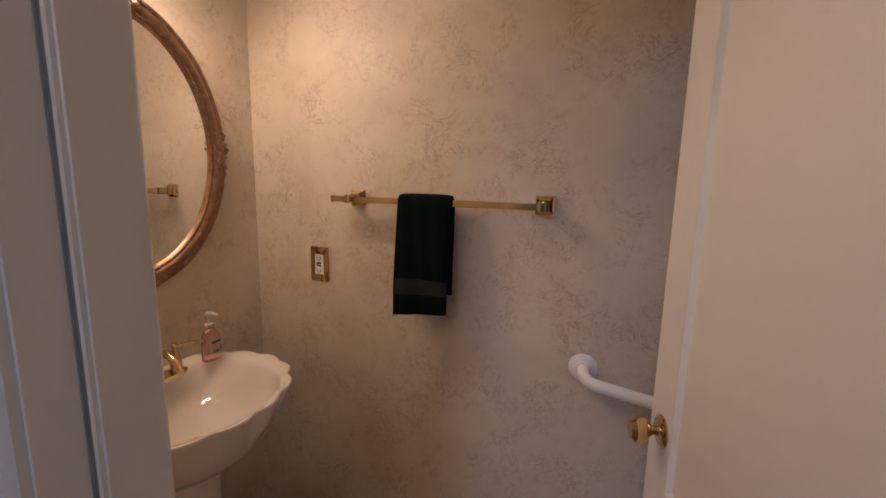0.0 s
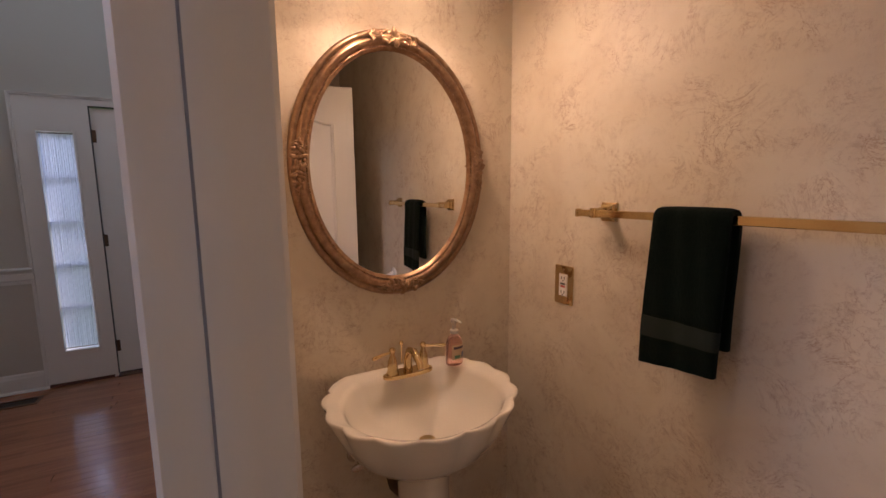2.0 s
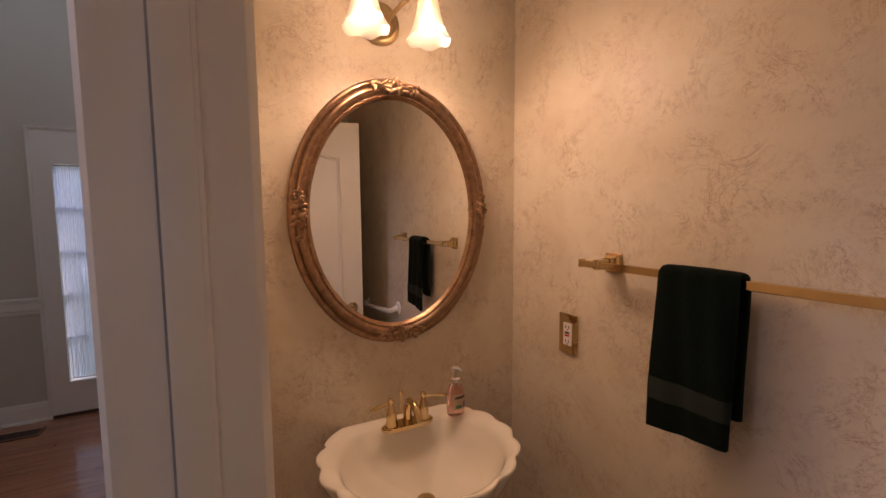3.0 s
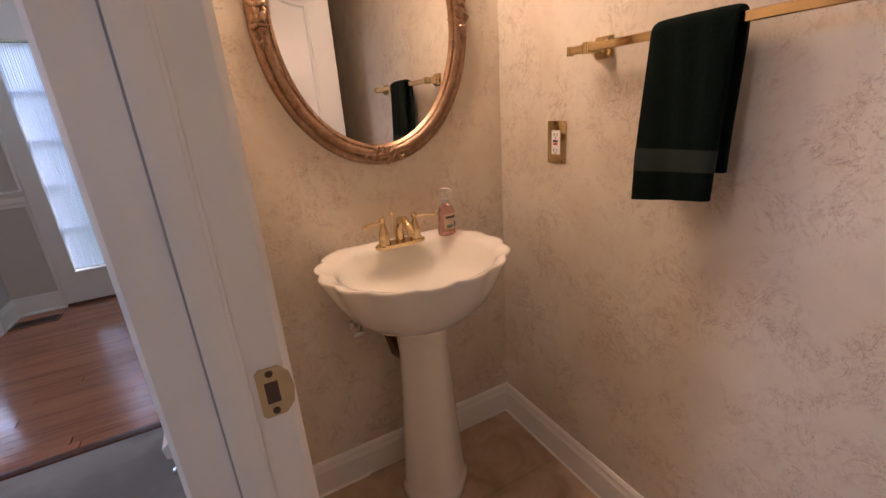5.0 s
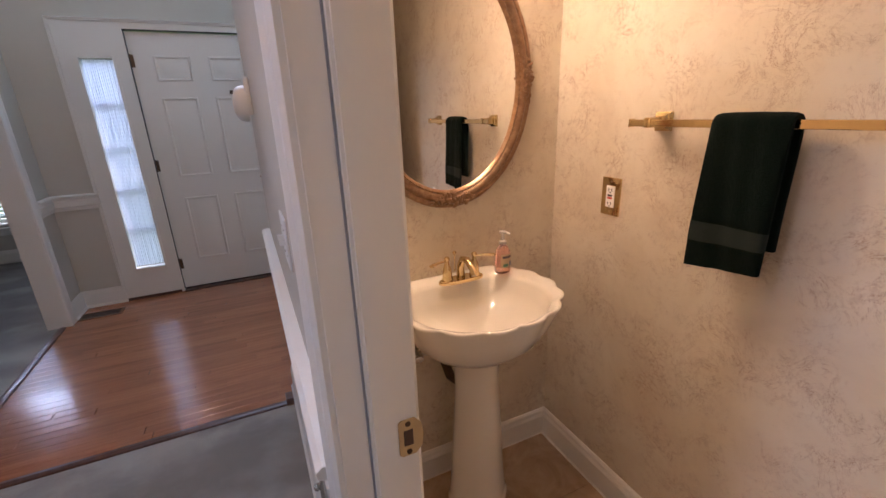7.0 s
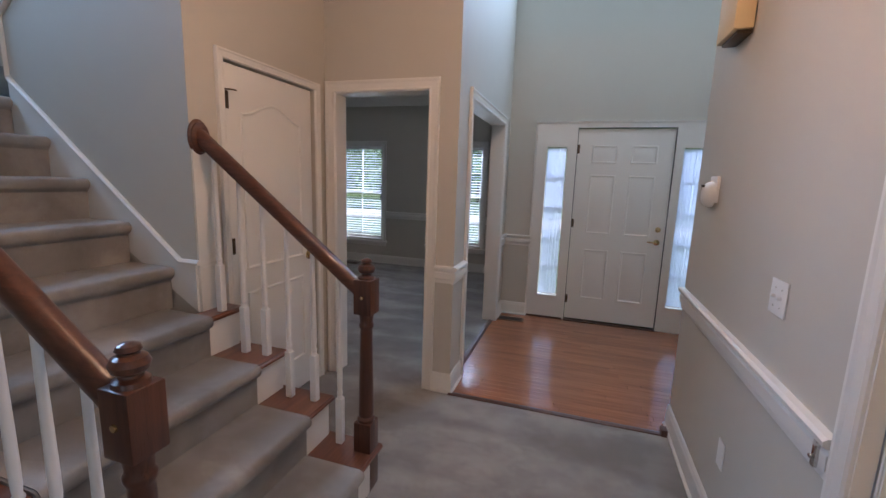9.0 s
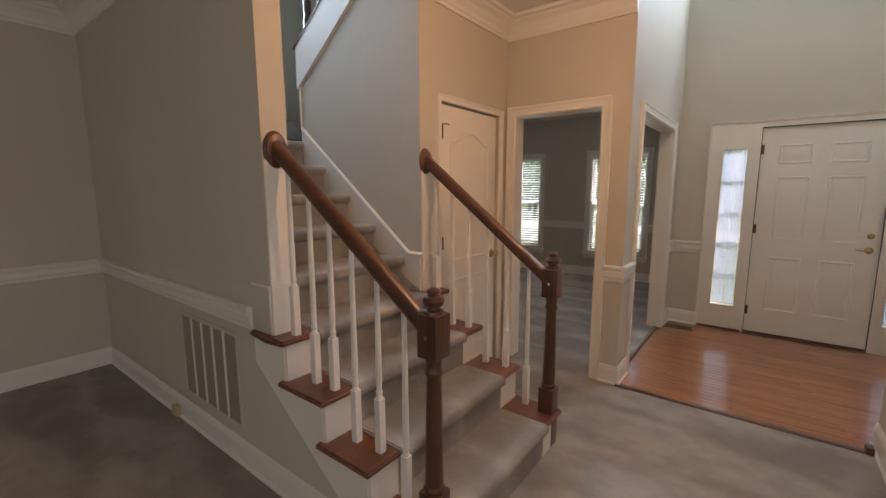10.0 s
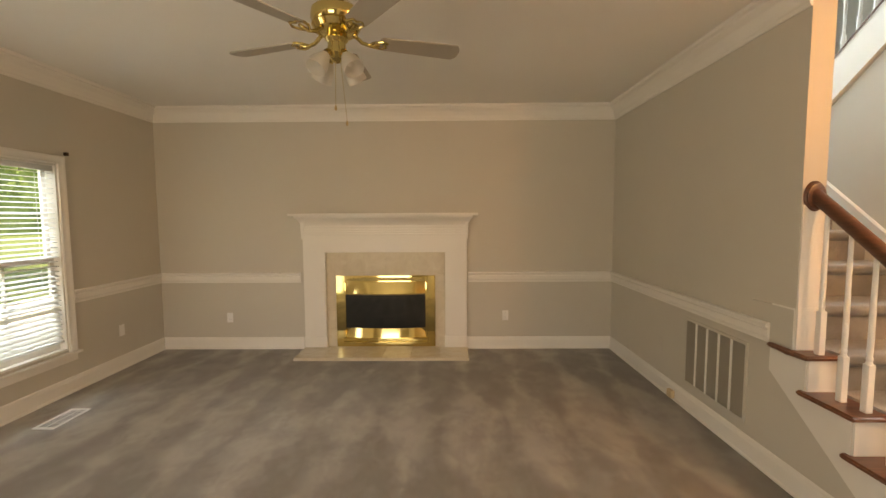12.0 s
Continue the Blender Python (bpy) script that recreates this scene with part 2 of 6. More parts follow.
def make_sheer():
    m = bpy.data.materials.new("sheer_curtain")
    m.use_nodes = True
    t = m.node_tree
    t.nodes.remove(t.nodes["Principled BSDF"])
    a, b, c = t.nodes.new("ShaderNodeBsdfTranslucent"), t.nodes.new("ShaderNodeBsdfTransparent"), t.nodes.new("ShaderNodeMixShader")
    a.inputs["Color"].default_value = (0.80, 0.85, 0.97, 1)
    b.inputs["Color"].default_value = (0.9, 0.93, 0.96, 1)
    c.inputs["Fac"].default_value = 0.16
    t.links.new(a.outputs[0], c.inputs[1])
    t.links.new(b.outputs[0], c.inputs[2])
    t.links.new(c.outputs[0], t.nodes["Material Output"].inputs["Surface"])
    return m


SHEER = make_sheer()


def make_slat():
    n = Nodes("blind_slat_vinyl", 0.45)
    n.color(n.mix(n.noise(4.0), (0.80, 0.81, 0.80), (0.86, 0.86, 0.84)))
    through_light, both = n.t.nodes.new("ShaderNodeBsdfTranslucent"), n.t.nodes.new("ShaderNodeMixShader")
    through_light.inputs["Color"].default_value = (0.86, 0.88, 0.88, 1)
    both.inputs["Fac"].default_value = 0.28
    n.t.links.new(n.p.outputs[0], both.inputs[1])
    n.t.links.new(through_light.outputs[0], both.inputs[2])
    n.t.links.new(both.outputs[0], n.t.nodes["Material Output"].inputs["Surface"])
    return n.m


SLAT = make_slat()


def make_leaf(name, a, b):
    n = Nodes(name, 0.6)
    isl = n.t.nodes.new("ShaderNodeNewGeometry").outputs["Random Per Island"]
    n.color(n.mix(isl, a, b))
    glow, both = n.t.nodes.new("ShaderNodeBsdfTranslucent"), n.t.nodes.new("ShaderNodeMixShader")
    glow.inputs["Color"].default_value = (b[0] * 1.6, b[1] * 1.5, b[2], 1)
    both.inputs["Fac"].default_value = 0.4
    n.t.links.new(n.p.outputs[0], both.inputs[1])
    n.t.links.new(glow.outputs[0], both.inputs[2])
    n.t.links.new(both.outputs[0], n.t.nodes["Material Output"].inputs["Surface"])
    return n.m


LEAF = make_leaf("tree_leaf", (0.08, 0.14, 0.045), (0.18, 0.28, 0.11))
BARK = painted("tree_bark", (0.10, 0.075, 0.055), 0.9, 0.2, 1.0, 40)


def make_lawn():
    n = Nodes("lawn_grass", 0.9)
    f = n.noise(0.5, 5.0, 0.6)
    n.color(n.mix(n.noise(60.0, 3.0), n.mix(f, (0.075, 0.13, 0.03), (0.13, 0.18, 0.05)), (0.06, 0.10, 0.025)))
    n.bump(n.noise(90.0), 0.8, 0.03)
    return n.m


LAWN = make_lawn()
CONCRETE = painted("pale_concrete", (0.42, 0.40, 0.37), 0.85, 0.1, 0.5, 30)
SIDING = painted("outer_siding", (0.45, 0.43, 0.40), 0.7, 0.05)

SLATE_BLADE = painted("pale_blade", (0.40, 0.36, 0.30), 0.4, 0.04, 0.05)
SCONCE = 0.5

# ---- building helpers ----


def box(bm, x0, x1, y0, y1, z0, z1):
    x0, x1 = min(x0, x1), max(x0, x1)
    y0, y1 = min(y0, y1), max(y0, y1)
    z0, z1 = min(z0, z1), max(z0, z1)
    v = [bm.verts.new((x, y, z)) for x in (x0, x1) for y in (y0, y1) for z in (z0, z1)]
    for q in ((0, 1, 3, 2), (4, 6, 7, 5), (0, 4, 5, 1), (2, 3, 7, 6), (0, 2, 6, 4), (1, 5, 7, 3)):
        bm.faces.new([v[k] for k in q])
    return bm


def cube(x0, x1, y0, y1, z0, z1, bevel=0.0, segments=2):
    bm = box(bmesh.new(), x0, x1, y0, y1, z0, z1)
    if bevel:
        bmesh.ops.bevel(bm, geom=bm.edges[:], offset=bevel, segments=segments, affect="EDGES", profile=0.6)
    return bm


def lathe(profile, segments=24, bm=None, m=None):
    """Turns (radius, height) pairs round z."""
    bm = bm or bmesh.new()
    m = m or Matrix.Identity(4)
    rings = []
    for r, z in profile:
        if r < 1e-5:
            rings.append([bm.verts.new(m @ Vector((0, 0, z)))])
        else:
            rings.append([bm.verts.new(m @ Vector((r * math.cos(a), r * math.sin(a), z))) for a in (2 * math.pi * k / segments for k in range(segments))])
    for a, b in zip(rings, rings[1:]):
        for k in range(segments):
            j = (k + 1) % segments
            if len(a) == 1 and len(b) == 1:
                continue
            if len(a) == 1:
                bm.faces.new((a[0], b[j], b[k]))
            elif len(b) == 1:
                bm.faces.new((a[k], a[j], b[0]))
            else:
                bm.faces.new((a[k], a[j], b[j], b[k]))
    return bm


def tube(points, radius, segments=10, bm=None, caps=True, squash=1.0):
    """A round bar along points; radius may be a list."""
    bm = bm or bmesh.new()
    pts = [Vector(p) for p in points]
    rings = []
    side = None
    for k, p in enumerate(pts):
        d = (pts[min(k + 1, len(pts) - 1)] - pts[max(k - 1, 0)]).normalized()
        if side is None:
            side = d.cross(Vector((0, 0, 1)) if abs(d.z) < 0.9 else Vector((1, 0, 0))).normalized()
        side = (side - d * side.dot(d)).normalized()
        up = side.cross(d)
        r = radius[k] if isinstance(radius, (list, tuple)) else radius
        rings.append([bm.verts.new(p + side * (r * math.cos(a)) + up * (r * squash * math.sin(a))) for a in (2 * math.pi * q / segments for q in range(segments))])
    for a, b in zip(rings, rings[1:]):
        for k in range(segments):
            j = (k + 1) % segments
            bm.faces.new((a[k], a[j], b[j], b[k]))
    if caps:
        bm.faces.new(rings[0][::-1])
        bm.faces.new(rings[-1])
    return bm


def extrude(points, a0, a1, place, bm=None):
    """A closed outline of (u, v) pairs drawn out from a0 to a1; place(u, v, a) gives the point."""
    bm = bm or bmesh.new()
    lo = [bm.verts.new(place(u, v, a0)) for u, v in points]
    hi = [bm.verts.new(place(u, v, a1)) for u, v in points]
    n = len(points)
    for k in range(n):
        bm.faces.new((lo[k], lo[(k + 1) % n], hi[(k + 1) % n], hi[k]))
    bm.faces.new(lo[::-1])
    bm.faces.new(hi)
    return bm


def mesh_of(name, bm, material, smooth=0.0):
    bmesh.ops.recalc_face_normals(bm, faces=bm.faces[:])
    me = bpy.data.meshes.new(name)
    bm.to_mesh(me)
    bm.free()
    me.materials.append(material)
    if smooth:
        for p in me.polygons:
            p.use_smooth = True
        me.set_sharp_from_angle(angle=radians(smooth))
    return me


def part(name, bm, material, parent, label="", smooth=35.0):
    ob = new(name, mesh_of(name, bm, material, smooth))
    ob.parent = parent
    if label:
        ob["label"] = label
    return ob


def thing(name, label, category, x=0, y=0, z=0, rz=0, group="", kind=""):
    ob = new(name)
    ob.empty_display_size = 0.1
    ob.matrix_basis = pose(x, y, z, 0, 0, rz)
    return tagged(ob, label, category, group, kind)


def solid(name, bm, material, label, category, kind="", smooth=35.0, group=""):
    ob = new(name, mesh_of(name, bm, material, smooth))
    return tagged(ob, label, category, group, kind)


def structure(name, bm, material, label, category, smooth=0.0):
    return solid(name, bm, material, label, category, "structure", smooth)


def wall(name, axis, p0, p1, a0, a1, z0, z1, holes=(), material=None, label="painted greige wall"):
    """A wall from p0 to p1 across and a0 to a1 along its axis, with holes (a0, a1, z0, z1)."""
    bm = bmesh.new()

    def slab(u0, u1, w0, w1):
        if u1 - u0 > 1e-4 and w1 - w0 > 1e-4:
            if axis == "x":
                box(bm, u0, u1, p0, p1, w0, w1)
            else:
                box(bm, p0, p1, u0, u1, w0, w1)

    at = a0
    for h0, h1, w0, w1 in sorted(holes):
        slab(at, h0, z0, z1)
        slab(h0, h1, z0, w0)
        slab(h0, h1, w1, z1)
        at = h1
    slab(at, a1, z0, z1)
    return structure(name, bm, material or WALL, label, "wall")


BASE = [(0, 0), (0.026, 0), (0.026, 0.010), (0.016, 0.020), (0.015, 0.105), (0.011, 0.118), (0.010, 0.130), (0.004, 0.140), (0, 0.140)]
RAIL = [(0, 0), (0.010, 0), (0.012, 0.012), (0.012, 0.022), (0.022, 0.034), (0.024, 0.072), (0.016, 0.080), (0.018, 0.090), (0.034, 0.096), (0.036, 0.110), (0.026, 0.118), (0, 0.118)]
CROWN = [(0, 0), (0.012, 0), (0.016, 0.020), (0.022, 0.026), (0.030, 0.050), (0.055, 0.092), (0.086, 0.118), (0.090, 0.130), (0.112, 0.138), (0.116, 0.160), (0, 0.160)]
KINDS = {"baseboard": (BASE, "white painted baseboard with a shoe strip", "baseboard"),
         "chair_rail": (RAIL, "white moulded chair rail along the wall", "chair rail"),
         "crown_molding": (CROWN, "white stepped crown moulding under the ceiling", "crown moulding")}


def run(kind, axis, a0, a1, at, out, z, material=None):
    """A length of moulding on a wall: along an axis, at the wall's face, standing out to out (+1 or -1)."""
    outline, label, category = KINDS[kind]
    if axis == "x":
        bm = extrude(outline, a0, a1, lambda u, v, a: (a, at + out * u, z + v))
    else:
        bm = extrude(outline, a0, a1, lambda u, v, a: (at + out * u, a, z + v))
    return structure(kind, bm, material or TRIM, label, category)


CASING = [(0, 0), (0, 0.010), (0.008, 0.016), (0.020, 0.012), (0.050, 0.015), (0.060, 0.021), (0.072, 0.021), (0.075, 0.014), (0.075, 0)]


def casing(axis, a0, a1, top, at, out, foot=0.0, width=1.0, label="white moulded casing round the opening"):
    """Three moulded boards round an opening a0..a1 below top, on the face at."""
    bm = bmesh.new()

    def put(u, v, w):
        return (u, at + out * v, w) if axis == "x" else (at + out * v, u, w)

    lo = [[put(a0 - u * width, v, foot) for u, v in CASING], [put(a0 - u * width, v, top + u * width) for u, v in CASING],
          [put(a1 + u * width, v, top + u * width) for u, v in CASING], [put(a1 + u * width, v, foot) for u, v in CASING]]
    rows = [[bm.verts.new(p) for p in r] for r in lo]
    n = len(CASING)
    for r, q in zip(rows, rows[1:]):
        for k in range(n):
            bm.faces.new((r[k], r[(k + 1) % n], q[(k + 1) % n], q[k]))
    bm.faces.new(rows[0][::-1])
    bm.faces.new(rows[-1])
    return structure("trim", bm, TRIM, label, "door casing")


# ---- large structure ----
H, TOP = 2.80, 5.2
LX, LI = 0.245, 0.118          # stair wall: living-room face, stair face
RI, RO = -0.82, -0.955        # the other stair wall: stair face, closet face
CY = -2.20                    # closet wall, and the ends of the stair walls
BY = -4.77                    # fireplace wall
SX = 5.53                     # window wall of the living room
HY0, HY1 = 0.191, 0.290        # wall between hall and powder room
JL, JR = -0.382, 0.380        # door jambs of the powder room
PX, PY = -1.93, -1.22         # corner of the pier at the foyer
FX = -3.93                    # front wall
DX = -5.85                    # front wall of the dining room
BX, BB = -1.158, 1.171        # powder room: mirror wall, towel wall

wall("wall_hall", "x", HY0, 0.245, -2.05, 1.17, 0, H, [(JL - 0.02, JR + 0.02, 0, 2.05)])
wall("wall_powder_south", "x", 0.245, HY1, -1.275, 1.17, 0, H, [(JL - 0.02, JR + 0.02, 0, 2.05)], PAPER, "beige veined wallpaper round the doorway")
wall("wall_powder_north", "x", BB, 1.29, -1.275, 1.17, 0, H, (), PAPER, "beige veined wallpaper behind a towel bar")
wall("wall_powder_west", "y", -1.275, BX, HY1, BB, 0, H, (), PAPER, "beige veined wallpaper behind the mirror")
wall("wall_powder_east", "y", 1.05, 1.17, HY1, BB, 0, H, (), PAPER, "beige veined wallpaper")
wall("wall_kitchen_west", "y", 1.05, 1.17, 1.29, 3.12, 0, H)
wall("wall_foyer_north", "x", 1.25, 1.37, -4.05, -1.93, 0, TOP)
wall("wall_foyer_return", "y", -2.05, PX, 0.245, 1.25, 0, H)
wall("wall_foyer_header", "y", -2.05, PX, PY, 1.25, H, TOP, (), None, "greige wall above the hall opening")
wall("wall_front", "y", -4.05, FX, PY, 1.25, 0, H, [(-0.925, 0.80, 0, 2.10)])
wall("wall_front_upper", "y", -4.05, FX, PY, 1.25, H, TOP, [(-0.80, 0.70, 3.35, 4.45)])
wall("wall_foyer_south", "x", -1.35, PY, -5.97, PX, 0, TOP, [(-3.585, -2.255, 0, 2.04)], None, "greige wall with a cased opening")
wall("wall_opening", "y", -2.06, PX, CY - 0.13, -1.35, 0, H, [(-2.116, -1.424, 0, 2.05)], None, "greige wall with a cased opening")
wall("wall_closet", "x", CY - 0.13, CY, PX, RO, 0, H, [(-1.80, -1.03, 0, 2.045)], None, "greige wall round a closet door")
wall("wall_stair_east", "y", LI, LX, BY, CY, 0, TOP, (), None, "greige wall beside the stairs")
wall("wall_fireplace", "x", BY - 0.12, BY, -2.06, 5.65, 0, TOP, [(-1.6, -0.4, 3.5, 4.7)])
# the second hole is an assumed window out of view, made for fill light
wall("wall_window_side", "y", SX, 5.65, BY, 3.12, 0, H, [(-3.525, -2.64, 0.385, 2.02), (-1.18, -0.32, 0.385, 2.02)])
# unseen wall that closes the room; its window hole is assumed, for light
wall("wall_kitchen_north", "x", 3.0, 3.12, 1.17, SX, 0, H, [(2.3, 4.5, 0.8, 2.2)])
wall("wall_dining_front", "y", -5.97, DX, -5.72, -1.35, 0, H, [(-4.52, -3.66, 0.41, 2.01), (-2.78, -1.92, 0.41, 2.01)])
wall("wall_dining_south", "x", -5.72, -5.6, DX, -1.93, 0, H)
wall("wall_stair_far", "y", -2.06, PX, -5.6, CY - 0.13, 0, TOP)
wall("wall_stair_upper", "x", CY, CY + 0.12, -2.06, LX, 2.95, TOP)

# wall between the two flights, cut off along the upper flight
bm = bmesh.new()
extrude([(-3.44, 0), (CY, 0), (CY, 3.17), (-3.44, 2.245)], RO, RI, lambda u, v, a: (a, u, v), bm)
structure("wall_stair_west", bm, WALL, "greige wall under the upper flight of stairs", "wall")

# ceilings
for name, x0, x1, y0, y1, z0, z1 in (("ceiling_hall", PX, 5.65, CY, 3.12, H, 2.95), ("ceiling_living", LX, 5.65, BY - 0.12, CY, H, 2.95),
                                     ("ceiling_dining", -5.97, -2.06, -5.72, -1.35, H, 2.95), ("ceiling_foyer", -4.05, PX, PY, 1.37, TOP, 5.3),
                                     ("ceiling_stair", -2.06, LX, BY - 0.12, CY + 0.12, TOP, 5.3), ("ceiling_powder", BX, 1.05, HY1, BB, 2.44, 2.54)):
    structure(name, cube(x0, x1, y0, y1, z0, z1), CEIL, "flat white painted ceiling", "ceiling")

# floors
structure("floor_hall", cube(-1.915, 5.65, BY - 0.12, 3.12, -0.15, 0.0), CARPET, "grey cut-pile carpet with vacuum marks", "carpet")
structure("floor_dining", cube(-5.97, -1.915, -5.72, -1.262, -0.15, 0.0), CARPET, "grey cut-pile carpet", "carpet")
floor_foyer = structure("floor_foyer", cube(-4.05, -1.915, -1.262, 1.37, -0.15, -0.012), OAK, "glossy red oak strip floor", "wood floor")
floor_powder = structure("floor_powder", cube(BX, 1.05, 0.248, BB, 0.0, 0.006), VINYL, "mottled tan square floor tiles", "tile floor")
structure("threshold", extrude([(-0.022, 0), (-0.018, 0.008), (0.0, 0.011), (0.018, 0.008), (0.022, 0)], PY, HY0, lambda u, v, a: (-1.915 + u, a, v)), STAINZ, "dark wooden strip between carpet and oak floor", "threshold")
structure("threshold", extrude([(-0.022, 0), (-0.018, 0.008), (0.0, 0.011), (0.018, 0.008), (0.022, 0)], -3.57, -2.27, lambda u, v, a: (a, -1.262 + u, v)), STAINZ, "dark wooden strip between carpet and oak floor", "threshold")
structure("threshold", extrude([(-0.03, 0), (-0.022, 0.009), (0.022, 0.009), (0.03, 0)], JL, JR, lambda u, v, a: (a, 0.248 + u, v)), OLDBRASS, "thin metal strip in the doorway", "threshold")

# mouldings
run("baseboard", "x", -2.05, JL - 0.066, HY0, -1, 0)
run("baseboard", "x", JR + 0.075, 1.17, HY0, -1, 0)
run("baseboard", "y", BY, CY + 0.62, LX, 1, 0)
run("baseboard", "x", LX, 1.945, BY, 1, 0)
run("baseboard", "x", 3.86, SX, BY, 1, 0)
run("baseboard", "y", BY, 3.0, SX, -1, 0)
run("baseboard", "y", -1.35, PY, PX, 1, 0)
run("baseboard", "x", -2.18, PX + 0.02, PY, 1, 0)
run("baseboard", "x", FX, -3.66, PY, 1, 0)
run("baseboard", "y", PY, -0.925, FX, 1, 0)
run("baseboard", "y", 0.80, 1.25, FX, 1, 0)
run("baseboard", "x", -5.85, -3.66, -1.35, -1, 0)
run("baseboard", "y", -5.6, -1.35, DX, 1, 0)
run("baseboard", "x", -5.85, -2.06, -5.6, 1, 0)
run("baseboard", "x", BX, 1.05, BB, -1, -0.008)
run("baseboard", "y", HY1, BB, BX, 1, -0.008)
run("baseboard", "x", BX, JL - 0.06, HY1, 1, -0.008)
for z in (0.79,):
    run("chair_rail", "x", -2.05, JL - 0.066, HY0, -1, z - 0.012)
    run("chair_rail", "x", JR + 0.075, 1.17, HY0, -1, z)
    run("chair_rail", "y", BY, -2.365, LX, 1, z)
    run("chair_rail", "x", LX, 1.92, BY, 1, z)
    run("chair_rail", "x", 3.88, SX, BY, 1, z)
    run("chair_rail", "y", BY, -3.60, SX, -1, z)
    run("chair_rail", "y", -2.56, -1.26, SX, -1, z)
    run("chair_rail", "y", -1.35, PY, PX, 1, z)
    run("chair_rail", "x", -2.18, PX + 0.036, PY, 1, z)
    run("chair_rail", "x", FX, -3.66, PY, 1, z)
    run("chair_rail", "y", PY, -0.925, FX, 1, z)
    run("chair_rail", "y", -5.6, -4.595, DX, 1, z)
    run("chair_rail", "y", -3.585, -2.855, DX, 1, z)
    run("chair_rail", "y", -1.845, -1.35, DX, 1, z)
    run("chair_rail", "x", -5.85, -2.06, -5.6, 1, z)
CZ = H - 0.16
run("crown_molding", "y", BY, CY, LX, 1, CZ)
run("crown_molding", "x", LX, SX, BY, 1, CZ)
run("crown_molding", "y", BY, 3.0, SX, -1, CZ)
run("crown_molding", "x", PX, RO, CY, 1, CZ)
run("crown_molding", "y", CY, PY, PX, 1, CZ)
run("crown_molding", "y", -5.6, -1.35, DX, 1, CZ)
run("crown_molding", "x", -5.85, -2.06, -5.6, 1, CZ)
run("crown_molding", "x", -5.85, -2.06, -1.35, -1, CZ)
# casings
casing("x", JL - 0.005, JR + 0.005, 2.037, HY0, -1, 0.0, 0.8)
casing("x", JL - 0.005, JR + 0.005, 2.037, HY1, 1, 0.0, 0.8)
casing("y", -2.116, -1.424, 2.05, PX, 1)
casing("x", -3.585, -2.255, 2.04, PY, 1)
casing("x", -1.80, -1.03, 2.045, CY, 1, 0.0, 0.62)
casing("y", -0.925, 0.80, 2.095, FX, 1, 0.0, 0.25)


def lining(axis, a0, a1, top, p0, p1, name="trim"):
    """White boards that line an opening."""
    bm = bmesh.new()
    for lo, hi, z0, z1 in ((a0 - 0.02, a0, 0, top), (a1, a1 + 0.02, 0, top), (a0 - 0.02, a1 + 0.02, top, top + 0.02)):
        if axis == "x":
            box(bm, lo, hi, p0 - 0.002, p1 + 0.002, z0, z1)
        else:
            box(bm, p0 - 0.002, p1 + 0.002, lo, hi, z0, z1)
    return structure(name, bm, TRIM, "white painted lining of the opening", "door jamb")


lining("x", JL, JR, 2.032, HY0, HY1)
lining("y", -2.112, -1.428, 2.046, -2.06, PX)
lining("x", -3.581, -2.259, 2.036, -1.35, PY)
# door stops of the powder room
bm = bmesh.new()
box(bm, JL, JL + 0.014, 0.229, 0.262, 0.0, 2.032)
box(bm, JR - 0.014, JR, 0.229, 0.262, 0.0, 2.032)
box(bm, JL + 0.014, JR - 0.014, 0.229, 0.262, 2.021, 2.032)
bmesh.ops.bevel(bm, geom=[e for e in bm.edges if abs(e.verts[0].co.z - e.verts[1].co.z) > 1.0], offset=0.004, segments=2, affect="EDGES")
structure("trim", bm, TRIM, "white door stop strip in the jamb", "door stop")
# grey strip on the jamb; the bluish shade line is only its colour
structure("trim", cube(JL, JL + 0.0012, 0.2258, 0.2288, 0.0, 2.030), painted("grey_stop_line_shade", (0.34, 0.35, 0.38), 0.6), "thin grey strip painted as the shade line beside the stop", "door stop")

# ---- stairs ----
RISE, RUN, Y1 = 0.20, 0.268, -1.305
NSTEP = 10


def step_top(k):
    return RISE * k + 0.0080 * max(0, k - 4)

staircase = thing("staircase", "carpeted staircase with red oak tread ends and white risers", "staircase", kind="structure")


def nose_outline(k, drop, depth, inset=0.0):
    """Outline (y, z) of a carpeted riser and tread with a round nosing."""
    yr, z, low = Y1 - RUN * (k - 1), step_top(k), step_top(k - 1)
    pts = [(yr - 0.012, low + 0.001), (yr + 0.012, low + 0.001), (yr + 0.014, z - 0.062)]
    for q in range(7):
        a = -math.pi / 2 + math.pi * q / 6
        pts.append((yr + 0.022 + 0.026 * math.cos(a), z - 0.022 + 0.030 * math.sin(a)))
    back = yr - RUN + 0.012 if k < NSTEP else yr - 0.35
    pts += [(back, z + 0.008), (back, z - 0.035), (yr - 0.012, z - 0.035)]
    return pts


